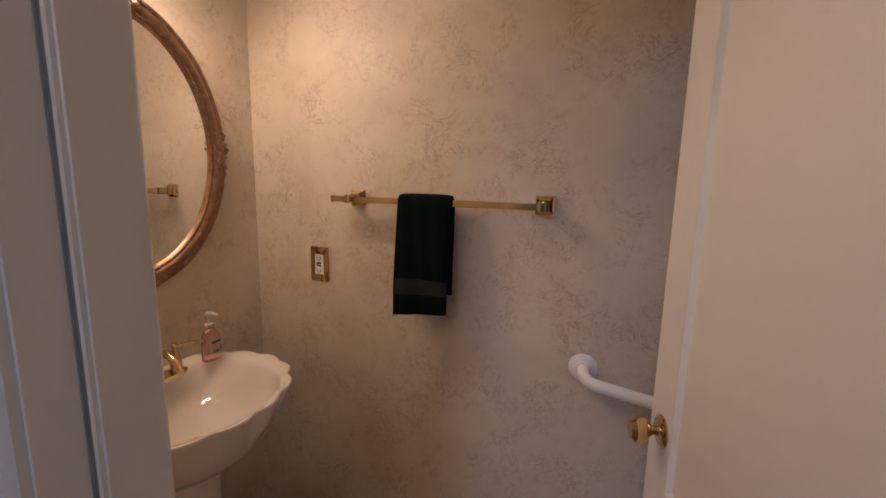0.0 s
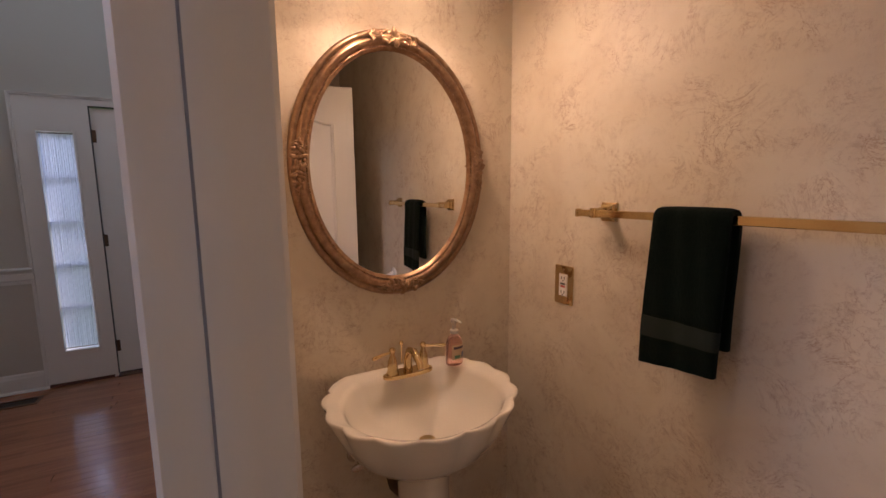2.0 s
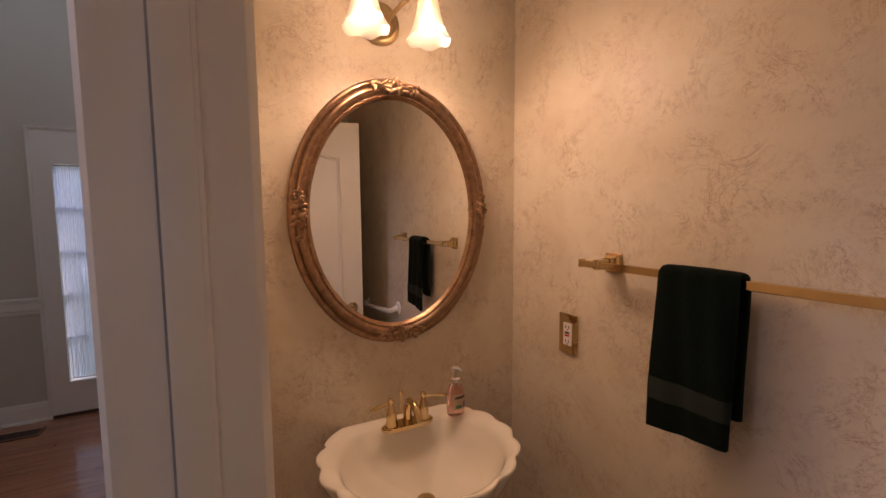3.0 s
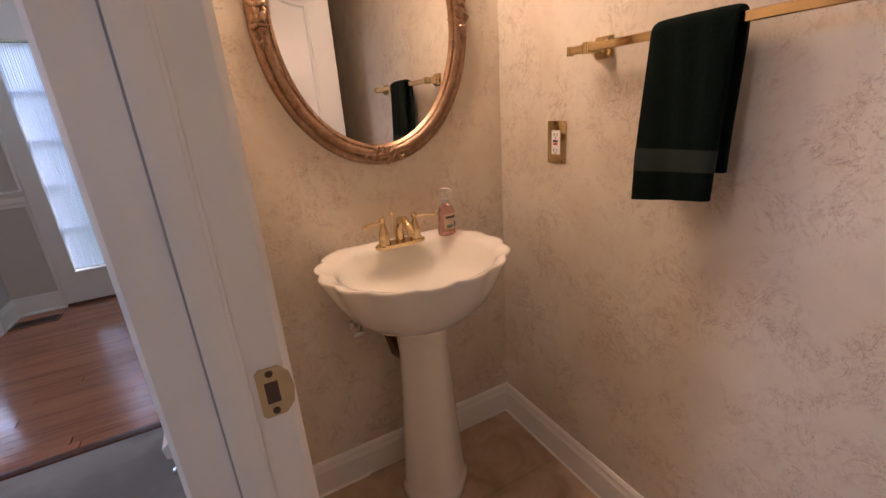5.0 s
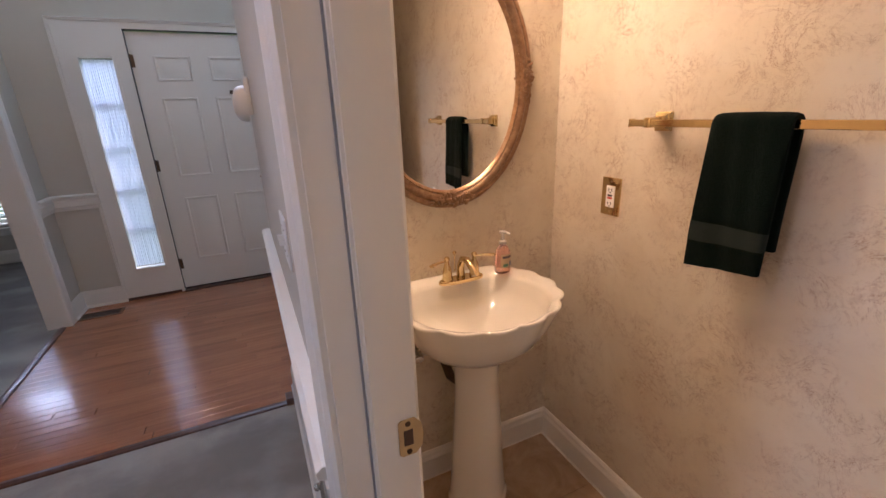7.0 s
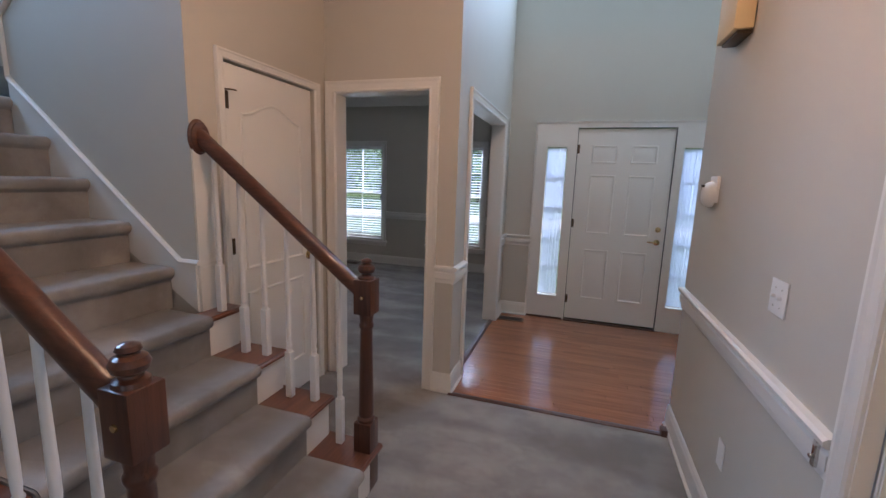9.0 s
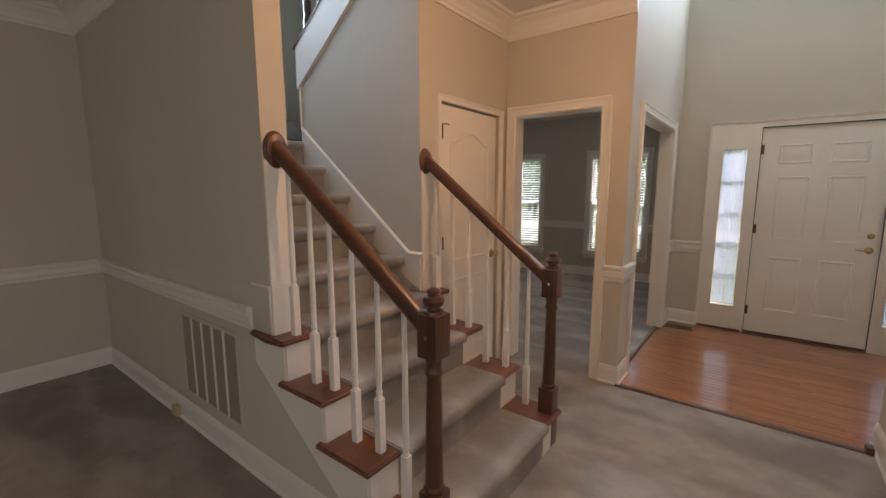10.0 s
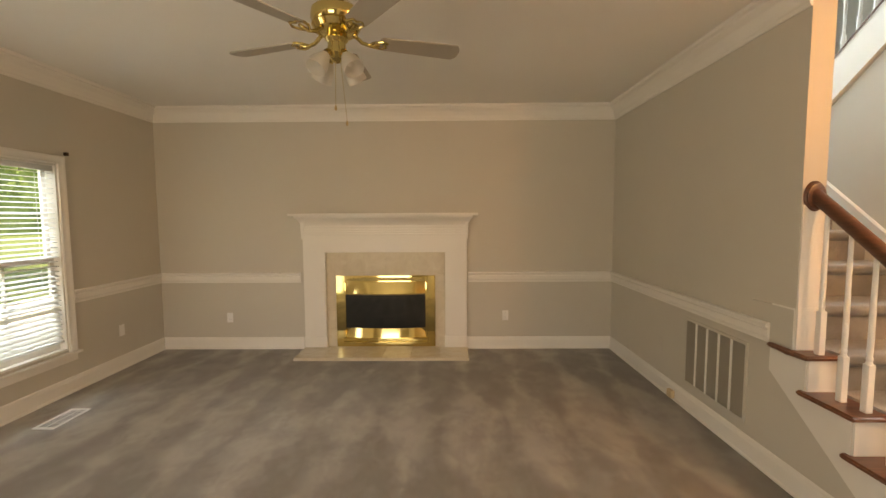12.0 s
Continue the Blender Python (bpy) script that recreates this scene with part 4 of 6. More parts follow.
def window(name, x, inward, y0, y1, z0, z1, tilt, low_tilt, label):
    """A double-hung window in a wall across x, with a slatted blind on its room side."""
    ob = thing(name, label, "window", x, 0, 0, kind="structure")
    s = inward

    def bx(d0, d1, a, b, c, d, bevel=0.0):
        return cube(min(s * d0, s * d1), max(s * d0, s * d1), a, b, c, d, bevel)

    bm = bmesh.new()
    for a, b, c, d in ((y0 - 0.001, y0 + 0.016, z0, z1), (y1 - 0.016, y1 + 0.001, z0, z1), (y0 + 0.016, y1 - 0.016, z1 - 0.016, z1 + 0.001), (y0 + 0.016, y1 - 0.016, z0 - 0.001, z0 + 0.016)):
        box(bm, s * -0.121, s * 0.001, a, b, c, d)
    part("window_frame", bm, TRIM, ob)
    zm = (z0 + z1) / 2
    for lo, hi, dep in ((z0 + 0.016, zm + 0.02, -0.085), (zm - 0.02, z1 - 0.016, -0.110)):
        sash = bmesh.new()
        for a, b, c, d in ((y0 + 0.016, y0 + 0.056, lo, hi), (y1 - 0.056, y1 - 0.016, lo, hi), (y0 + 0.056, y1 - 0.056, lo, lo + 0.045), (y0 + 0.056, y1 - 0.056, hi - 0.04, hi)):
            box(sash, s * dep, s * (dep + 0.024), a, b, c, d)
        w = part("sash", sash, TRIM, ob)
        ym = (y0 + y1) / 2
        zc = (lo + hi) / 2
        part("muntin", bx(dep + 0.004, dep + 0.022, ym - 0.009, ym + 0.009, lo + 0.045, hi - 0.04), TRIM, w)
        part("muntin", bx(dep + 0.005, dep + 0.021, y0 + 0.056, y1 - 0.056, zc - 0.009, zc + 0.009), TRIM, w)
        for a, b in ((y0 + 0.056, ym - 0.009), (ym + 0.009, y1 - 0.056)):
            for c, d in ((lo + 0.045, zc - 0.009), (zc + 0.009, hi - 0.04)):
                pane = part("pane", bx(dep + 0.010, dep + 0.013, a, b, c, d), GLASS, w)
                pane.visible_shadow = False
    # moulded casing, stool and apron
    bm = bmesh.new()
    rows = []
    for yy, zz in ((y0, z0 - 0.02), (y0, z1), (y1, z1), (y1, z0 - 0.02)):
        sy = -1 if yy == y0 else 1
        up = 1 if zz == z1 else 0
        rows.append([bm.verts.new((s * v, yy + sy * u * 0.95, zz + up * u * 0.95)) for u, v in CASING])
    for r, q in zip(rows, rows[1:]):
        for k in range(len(CASING)):
            bm.faces.new((r[k], r[(k + 1) % len(CASING)], q[(k + 1) % len(CASING)], q[k]))
    bm.faces.new(rows[0][::-1])
    bm.faces.new(rows[-1])
    part("casing", bm, TRIM, ob)
    part("window_sill", bx(-0.02, 0.045, y0 - 0.095, y1 + 0.095, z0 - 0.042, z0 - 0.020, 0.005), TRIM, ob)
    part("apron", bx(0.0005, 0.014, y0 - 0.07, y1 + 0.07, z0 - 0.105, z0 - 0.042, 0.003), TRIM, ob)
    # blind
    part("head_rail", bx(-0.062, -0.012, y0 + 0.018, y1 - 0.018, z1 - 0.062, z1 - 0.018, 0.004), SLAT, ob)
    n = int((z1 - z0 - 0.14) / 0.042)
    data = None
    for k in range(n):
        z = z1 - 0.085 - 0.042 * k
        f = k / (n - 1)
        ang = radians(tilt + (low_tilt - tilt) * max(0.0, (f - 0.62) / 0.38)) * -s
        if data is None:
            bm = bmesh.new()
            pr = []
            for q in range(5):
                u = -0.024 + 0.012 * q
                pr.append((u, 0.0022 * (1 - (u / 0.024) ** 2)))
            outline = pr + [(u, v - 0.0022) for u, v in reversed(pr)]
            extrude(outline, y0 + 0.020, y1 - 0.020, lambda u, v, a: (u, a, v), bm)
            data = mesh_of("slat", bm, SLAT)
        sl = new("slat", data)
        sl.parent = ob
        sl.matrix_basis = Matrix.Translation((s * -0.037, 0, z)) @ Matrix.Rotation(ang, 4, "Y")
    part("bottom_rail", bx(-0.060, -0.014, y0 + 0.020, y1 - 0.020, z1 - 0.085 - 0.042 * n - 0.006, z1 - 0.085 - 0.042 * n + 0.016, 0.004), SLAT, ob)
    for y in (y0 + 0.16, y1 - 0.16):
        part("ladder_cord", bx(-0.0375, -0.0365, y - 0.001, y + 0.001, z1 - 0.085 - 0.042 * n, z1 - 0.06), SLAT, ob)
    return ob


window("window_3", DX, 1, -4.52, -3.66, 0.41, 2.01, -11, -17, "white double-hung window with open slatted blinds")
window("window_4", DX, 1, -2.78, -1.92, 0.41, 2.01, -11, -17, "white double-hung window with open slatted blinds")
lr_window = window("window_5", SX, -1, -3.525, -2.64, 0.385, 2.02, -11, -46, "white double-hung window with slatted blinds part closed")
for y in (-3.615, -2.55):
    part("curtain_bracket", cube(-0.03, -0.001, y - 0.012, y + 0.012, 2.10, 2.13, 0.003), BRONZE, lr_window, "small dark curtain-rod bracket")

# ---- powder room ----
vanity_mirror = thing("mirror", "oval mirror in an ornate copper-gilt frame on wallpaper", "mirror", BX, 0.732, 1.489)
MA, MB = 0.311, 0.391      # outer half axes


def oval(scale_a, scale_b, x, n=72):
    return [(x, scale_a * math.sin(2 * math.pi * k / n), scale_b * math.cos(2 * math.pi * k / n)) for k in range(n)]


bm = bmesh.new()
rings = []
for d, h in ((0.0, 0.0), (0.0, 0.012), (0.006, 0.020), (0.014, 0.021), (0.019, 0.017), (0.025, 0.024), (0.034, 0.026), (0.041, 0.021), (0.046, 0.015), (0.050, 0.017), (0.056, 0.012), (0.060, 0.004)):
    rings.append([bm.verts.new(p) for p in oval(MA - d, MB - d, h)])
for a, b in zip(rings, rings[1:]):
    for k in range(72):
        j = (k + 1) % 72
        bm.faces.new((a[k], a[j], b[j], b[k]))
frame_part = part("frame", bm, GILT, vanity_mirror, "copper-gilt moulded frame", 60)
bm = bmesh.new()
bm.faces.new([bm.verts.new(p) for p in oval(MA - 0.054, MB - 0.054, 0.006)])
part("mirror_glass", bm, MIRROR, vanity_mirror, "clear mirror glass", 0)
bm = bmesh.new()
bm.faces.new([bm.verts.new(p) for p in oval(MA - 0.004, MB - 0.004, 0.001)])
part("backing", bm, BRONZE, vanity_mirror, "", 0)
# beading along the inner edge
bead = mesh_of("bead", lathe([(0, -0.0032), (0.0028, -0.0016), (0.0034, 0), (0.0028, 0.0016), (0, 0.0032)], 6), GILT, 60)
for k in range(150):
    t = 2 * math.pi * k / 150
    b = new("bead", bead)
    b.parent = frame_part
    b.matrix_basis = Matrix.Translation((0.0175, (MA - 0.0485) * math.sin(t), (MB - 0.0485) * math.cos(t)))
# carved leaf clusters at the four quarters
random.seed(4)
leaf_mesh = mesh_of("leaf", lathe([(0, -1), (0.7, -0.7), (1, 0), (0.7, 0.7), (0, 1)], 8), GILT, 60)
for t in (0, 90, 180, 270):
    reach = 0.26 if t in (0, 180) else 0.19
    arc = [radians(t) + reach * (k / 4 - 1) for k in range(9)]
    band = tube([(0.022, (MA - 0.026) * math.sin(a), (MB - 0.026) * math.cos(a)) for a in arc], [0.004, 0.007, 0.009, 0.011, 0.012, 0.011, 0.009, 0.007, 0.004], 8)
    ornament = part("ornament", band, GILT, vanity_mirror, "carved leaf ornament", 60)
    for k in range(44):
        off = random.uniform(-1, 1)
        a = radians(t) + off * reach
        d = 0.010 + random.uniform(0.0, 0.036) * (1 - 0.4 * abs(off))
        c = Vector((0.027 + random.uniform(-0.002, 0.008) * (1 - abs(off)), (MA - d) * math.sin(a), (MB - d) * math.cos(a)))
        r = random.uniform(0.0064, 0.0106) * (1.1 - 0.5 * abs(off))
        leaf = new("leaf", leaf_mesh)
        leaf.parent = ornament
        leaf.matrix_basis = Matrix.Translation(c) @ Matrix.Rotation(random.uniform(0, 3.14), 4, "X") @ Matrix.Diagonal((0.7 * r, 1.5 * r, 0.75 * r, 1))

# wall light above the mirror
sconce = thing("wall_light", "brass two-lamp wall light with lit bell glass shades", "wall light", BX, 0.691, 2.03)
part("canopy", lathe([(0, 0.0), (0.060, 0.0), (0.060, 0.006), (0.050, 0.012), (0.046, 0.012), (0.036, 0.020), (0.022, 0.026), (0.012, 0.036), (0, 0.038)], 28, None, pose(0, 0, 0, 0, 90, 0)), OLDBRASS, sconce, "round stepped brass canopy")
for dy in (-0.088, 0.085):
    cx, cz = 0.150, 0.045
    arm = part("arm", tube([(0.03, dy * 0.15, 0.0), (0.07, dy * 0.45, 0.03), (0.12, dy * 0.8, 0.055), (cx, dy, 0.055), (cx, dy, cz - 0.01)], 0.0065, 10), OLDBRASS, sconce)
    part("socket", lathe([(0, 0.052), (0.012, 0.050), (0.016, 0.040), (0.030, 0.034), (0.032, 0.014), (0.0335, 0.012), (0.0335, 0.008), (0.030, 0.006), (0, 0.006)], 20, None, Matrix.Translation((cx, dy, cz - 0.03))), OLDBRASS, arm, "brass shade holder")
    prof = [(0.027, 0.0), (0.029, -0.02), (0.034, -0.045), (0.043, -0.075), (0.056, -0.100), (0.060, -0.106), (0.0585, -0.108), (0.0535, -0.100), (0.0405, -0.075), (0.0315, -0.045), (0.0265, -0.02), (0.0245, 0.0)]
    bm = lathe(prof, 36, None, Matrix.Translation((cx, dy, cz - 0.022)))
    for v in bm.verts:
        if v.co.z < cz - 0.11:
            a = math.atan2(v.co.y - dy, v.co.x - cx)
            v.co.z += 0.004 * math.cos(6 * a)
    sh = part("shade", bm, FROST, sconce, "lit bell-shaped glass shade")
    sh.visible_shadow = False
    b = part("bulb", lathe([(0, -0.082), (0.012, -0.078), (0.017, -0.066), (0.015, -0.05), (0.009, -0.03), (0.009, -0.012), (0, -0.012)], 16, None, Matrix.Translation((cx, dy, cz - 0.02))), BULB, sconce, "lit warm bulb")
    lamp("vanity_bulb", "POINT", pose(BX + cx, 0.691 + dy, 2.03 + cz - 0.085), SCONCE, WARM, 0.025)
    mouth = (BX + cx, 0.691 + dy, 2.03 + cz - 0.112)
    lamp("vanity_shade_mouth", "AREA", look(mouth, (mouth[0] + 0.5, mouth[1] + 0.1, mouth[2] - 1.0)), 2.5, WARM, 0.07, 0.07)

# pedestal basin
sink = thing("pedestal_sink", "cream porcelain pedestal sink with a scalloped rim", "sink", BX, 0.718, 0)


def rim(scale, z, scallop, n=96, shift=0.0):
    """A ring of the basin's outline: a flat back and an oval front."""
    out = []
    for k in range(n):
        a = 2 * math.pi * k / n
        c, s = math.cos(a), math.sin(a)
        w = 1 + scallop * (abs(math.sin(a * 7.5)) ** 0.8 - 0.5) * (1 if c > -0.55 else 0.25)
        x = 0.205 + shift + 0.238 * c * scale * w
        y = 0.267 * s * scale * w
        if c < 0:
            x = max(x, 0.205 + shift - 0.200 * scale)
            y = 0.267 * scale * w * (1 if s > 0 else -1) * abs(s) ** 0.75
        out.append((x, y, z))
    return out


bm = bmesh.new()
rings = []
for sc, z, wv, sh in ((0.30, 0.655, 0, -0.01), (0.40, 0.660, 0, -0.01), (0.60, 0.688, 0, -0.006), (0.78, 0.735, 0.004, 0), (0.90, 0.79, 0.015, 0), (0.965, 0.832, 0.04, 0), (0.990, 0.850, 0.055, 0), (1.0, 0.857, 0.06, 0), (0.998, 0.861, 0.06, 0), (0.985, 0.8625, 0.06, 0), (0.95, 0.860, 0.045, 0.002), (0.875, 0.855, 0.012, 0.012), (0.845, 0.850, 0.004, 0.016), (0.82, 0.838, 0, 0.018), (0.76, 0.800, 0, 0.020), (0.64, 0.760, 0, 0.022), (0.45, 0.738, 0, 0.024), (0.22, 0.728, 0, 0.026), (0.06, 0.726, 0, 0.026)):
    rings.append([bm.verts.new(p) for p in rim(sc, z, wv, 96, sh)])
for a, b in zip(rings, rings[1:]):
    for k in range(96):
        j = (k + 1) % 96
        bm.faces.new((a[k], a[j], b[j], b[k]))
bm.faces.new(rings[-1])
bm.faces.new(rings[0][::-1])
part("basin", bm, CHINA, sink, "scalloped porcelain basin", 70)
bm = bmesh.new()
rings = []
for r, z in ((0.104, 0.0065), (0.110, 0.015), (0.110, 0.05), (0.105, 0.06), (0.103, 0.075), (0.096, 0.16), (0.086, 0.32), (0.078, 0.46), (0.075, 0.54), (0.080, 0.62), (0.092, 0.672)):
    rings.append([bm.verts.new((0.178 + r * math.cos(t) * (1 + 0.05 * math.cos(4 * t)), 0.014 - 0.004 * (1 - z) + r * math.sin(t) * (1 + 0.05 * math.cos(4 * t)), z)) for t in (2 * math.pi * k / 40 for k in range(40))])
for a, b in zip(rings, rings[1:]):
    for k in range(40):
        j = (k + 1) % 40
        bm.faces.new((a[k], a[j], b[j], b[k]))
bm.faces.new(rings[0][::-1])
bm.faces.new(rings[-1])
part("pedestal", bm, CHINA, sink, "tapering porcelain pedestal", 60)
part("drain", lathe([(0, 0.7265), (0.022, 0.7265), (0.024, 0.729), (0.018, 0.731), (0.010, 0.729), (0, 0.7305)], 20, None, Matrix.Translation((0.231, 0, 0))), OLDBRASS, sink, "brass drain ring")
part("overflow", lathe([(0, 0.0), (0.010, 0.0), (0.010, 0.002), (0.006, 0.002), (0, 0.001)], 14, None, pose(0.392, 0, 0.805, 0, -62, 0)), OLDBRASS, sink)

faucet = thing("faucet", "polished brass centre-set faucet on the sink", "faucet", BX + 0.078, 0.730, 0.860)
bm = extrude([(0.026 * math.cos(t) * 1.0, 0.082 * (1 if math.sin(t) > 0 else -1) * abs(math.sin(t)) ** 0.6) for t in (2 * math.pi * k / 32 for k in range(32))], 0.0, 0.011, lambda u, v, a: (u, v, a))
bmesh.ops.bevel(bm, geom=[e for e in bm.edges if e.verts[0].co.z > 0.01 and e.verts[1].co.z > 0.01], offset=0.004, segments=2, affect="EDGES")
part("base_plate", bm, BRASS, faucet)
part("spout", tube([(-0.004, 0, 0.008), (-0.002, 0, 0.05), (0.014, 0, 0.080), (0.045, 0, 0.086), (0.078, 0, 0.068), (0.092, 0, 0.048)], [0.015, 0.0125, 0.0115, 0.011, 0.0105, 0.010], 16), BRASS, faucet)
part("lift_rod", lathe([(0, 0.03), (0.0025, 0.03), (0.0025, 0.086), (0.006, 0.089), (0.007, 0.094), (0.004, 0.100), (0, 0.101)], 10, None, Matrix.Translation((-0.022, -0.012, 0))), BRASS, faucet)
for s in (-1, 1):
    h = part("handle", lathe([(0, 0.008), (0.018, 0.008), (0.019, 0.016), (0.015, 0.026), (0.0165, 0.034), (0.012, 0.056), (0.0075, 0.070), (0.0065, 0.076), (0.0095, 0.080), (0.010, 0.086), (0.006, 0.092), (0, 0.094)], 18, None, Matrix.Translation((0, s * 0.051, 0))), BRASS, faucet)
    part("lever", tube([(0.002, s * 0.055, 0.080), (0.010, s * 0.085, 0.080), (0.020, s * 0.112, 0.078), (0.022, s * 0.120, 0.078)], [0.0038, 0.0045, 0.006, 0.004], 10), BRASS, h)

bottle = thing("soap_bottle", "clear pump bottle of pink soap with a printed label", "soap bottle", BX + 0.085, 0.704 + 0.185, 0.8615)
bm = lathe([(0, 0.0), (0.026, 0.0), (0.030, 0.006), (0.030, 0.030), (0.028, 0.075), (0.020, 0.092), (0.012, 0.098), (0.011, 0.104), (0, 0.104)], 24)
for v in bm.verts:
    v.co.x *= 0.72
part("bottle", bm, SOAP, bottle, "pink soap in a clear bottle")
part("pump", lathe([(0, 0.104), (0.013, 0.104), (0.013, 0.114), (0.006, 0.117), (0.005, 0.138), (0.011, 0.140), (0.011, 0.149), (0, 0.150)], 18), PUMP, bottle, "clear white pump top")
part("nozzle", tube([(0, 0, 0.145), (0.016, 0.008, 0.146), (0.026, 0.012, 0.142)], [0.005, 0.004, 0.003], 8), PUMP, bottle)
for z0, z1, a0, a1, m in ((0.022, 0.070, -62, 62, TAN), (0.056, 0.064, -50, 30, glossy("dark_label_ink", (0.05, 0.03, 0.05), 0.4)), (0.026, 0.044, 5, 45, glossy("label_blue", (0.08, 0.12, 0.22), 0.4)), (0.026, 0.036, -45, -5, glossy("label_green", (0.10, 0.22, 0.14), 0.4))):
    bm = bmesh.new()
    rows = []
    grow = 1.012 if m is TAN else 1.03
    for k in range(13):
        t = radians(a0 + (a1 - a0) * k / 12 + 25)
        rows.append([bm.verts.new((0.72 * 0.0297 * grow * math.cos(t), 0.0297 * grow * math.sin(t), z)) for z in (z0, z1)])
    for a, b in zip(rows, rows[1:]):
        bm.faces.new((a[0], b[0], b[1], a[1]))
    part("label_print", bm, m, bottle)

# water stop under the basin
valve = thing("water_valve", "dull chrome shut-off valve with a supply tube", "valve", BX, 0.576, 0.60)
part("escutcheon", lathe([(0, 0.0005), (0.028, 0.0005), (0.026, 0.005), (0.010, 0.008), (0, 0.008)], 18, None, pose(0, 0, 0, 0, 90)), CHROME, valve)
part("body", tube([(0.006, 0, 0), (0.06, 0, 0)], 0.010, 10), CHROME, valve)
part("wheel", lathe([(0, 0.0), (0.019, 0.002), (0.021, 0.006), (0.019, 0.010), (0, 0.012)], 14, None, pose(0.068, -0.014, 0, 0, 90) @ Matrix.Diagonal((0.6, 1, 1, 1))), CHROME, valve)
part("supply_tube", tube([(0.05, 0, 0.0), (0.052, 0.004, 0.05), (0.06, 0.04, 0.085), (0.07, 0.06, 0.11)], 0.005, 8), CHROME, valve)
trap = thing("drain_trap", "dark metal drain pipe under the basin", "drain pipe", BX, 0.666, 0.58)
part("pipe", tube([(0.001, 0, -0.02), (0.05, 0, -0.02), (0.10, 0.0, -0.06), (0.14, 0.01, -0.06), (0.16, 0.015, -0.02), (0.16, 0.018, 0.09)], 0.017, 10), BRONZE, trap)

# towel bar and towel
BAR_Y, BAR_Z = 1.111, 1.355
bar = thing("towel_bar", "square polished brass towel bar on two posts", "towel bar", 0, 0, 0)
part("rod", cube(-0.775, -0.130, BAR_Y - 0.007, BAR_Y + 0.007, BAR_Z - 0.009, BAR_Z + 0.009, 0.0015, 1), BRASS, bar)
for x in (-0.722, -0.138):
    p = part("post", cube(x - 0.010, x + 0.010, BAR_Y - 0.009, BB - 0.006, BAR_Z - 0.012, BAR_Z + 0.014, 0.003), BRASS, bar)
    bm = bmesh.new()
    rings = []
    for w, y in ((0.025, BB - 0.0005), (0.025, BB - 0.006), (0.020, BB - 0.009), (0.019, BB - 0.016), (0.014, BB - 0.020), (0.013, BB - 0.030)):
        rings.append([bm.verts.new((x + a * w, y, BAR_Z + 0.002 + b * w)) for a, b in ((-1, -1), (1, -1), (1, 1), (-1, 1))])
    for a, b in zip(rings, rings[1:]):
        for k in range(4):
            bm.faces.new((a[k], a[(k + 1) % 4], b[(k + 1) % 4], b[k]))
    bm.faces.new(rings[0][::-1])
    bm.faces.new(rings[-1])
    part("mount", bm, BRASS, p, "stepped square brass mount", 20)
part("end_cap", cube(-0.781, -0.774, BAR_Y - 0.009, BAR_Y + 0.009, BAR_Z - 0.011, BAR_Z + 0.011, 0.002), BRASS, bar)

towel = thing("towel", "dark green terry towel folded over the bar", "towel", 0, 0, 0)


def towel_sheet(x0, x1, lo, band, gap, thick, seed):
    """A folded sheet over the bar; band: (z0, z1) kept for the woven strip."""
    path = []
    r = 0.011 + gap
    for k in range(23):
        z = lo[0] + (BAR_Z - lo[0]) * k / 22
        path.append((BAR_Y - r - 0.006 * math.sin((BAR_Z - z) * 5.2) - 0.010 * max(0, (BAR_Z - z) - 0.2), z))
    for k in range(1, 8):
        a = math.pi - math.pi * k / 8
        path.append((BAR_Y + r * math.cos(a), BAR_Z + (0.011 + gap * 0.8) * math.sin(a)))
    for k in range(20):
        z = BAR_Z - (BAR_Z - lo[1]) * k / 19
        path.append((BAR_Y + r + 0.002 * math.sin(z * 20), z))
    n = 22
    sheets = []
    for side in (0, 1):
        grid = []
        for i, (y, z) in enumerate(path):
            a = Vector(path[min(i + 1, len(path) - 1)]) - Vector(path[max(i - 1, 0)])
            nx = Vector((-a.y, a.x)).normalized()
            row = []
            for k in range(n + 1):
                f = k / n
                sag = (0.035 * f if z < lo[0] + 0.06 and i < 22 else 0)
                edge = 0.012 * math.sin(z * 9 + seed) * (1 - f)
                down = max(0.0, (BAR_Z - z)) / 0.38
                x = x0 + (x1 - x0) * f - 0.004 * down * (1 - f) + edge * 0.25
                wob = 0.0035 * math.sin(f * 7.5 + seed + z * 3) * min(1.0, down * 2) + 0.0015 * math.sin(f * 19 + z * 11)
                puff = thick * (1 if side == 0 else -1) * (0.55 + 0.45 * math.sin(math.pi * min(1, max(0, f))) ** 0.3)
                row.append((x, y + wob + nx.x * puff * -1, z + nx.y * puff * -1 + (0.020 * (f - 0.5) * (1 if i < 22 else 0) * max(0, 1 - i / 8))))
            grid.append(row)
        sheets.append(grid)
    return sheets, path, n


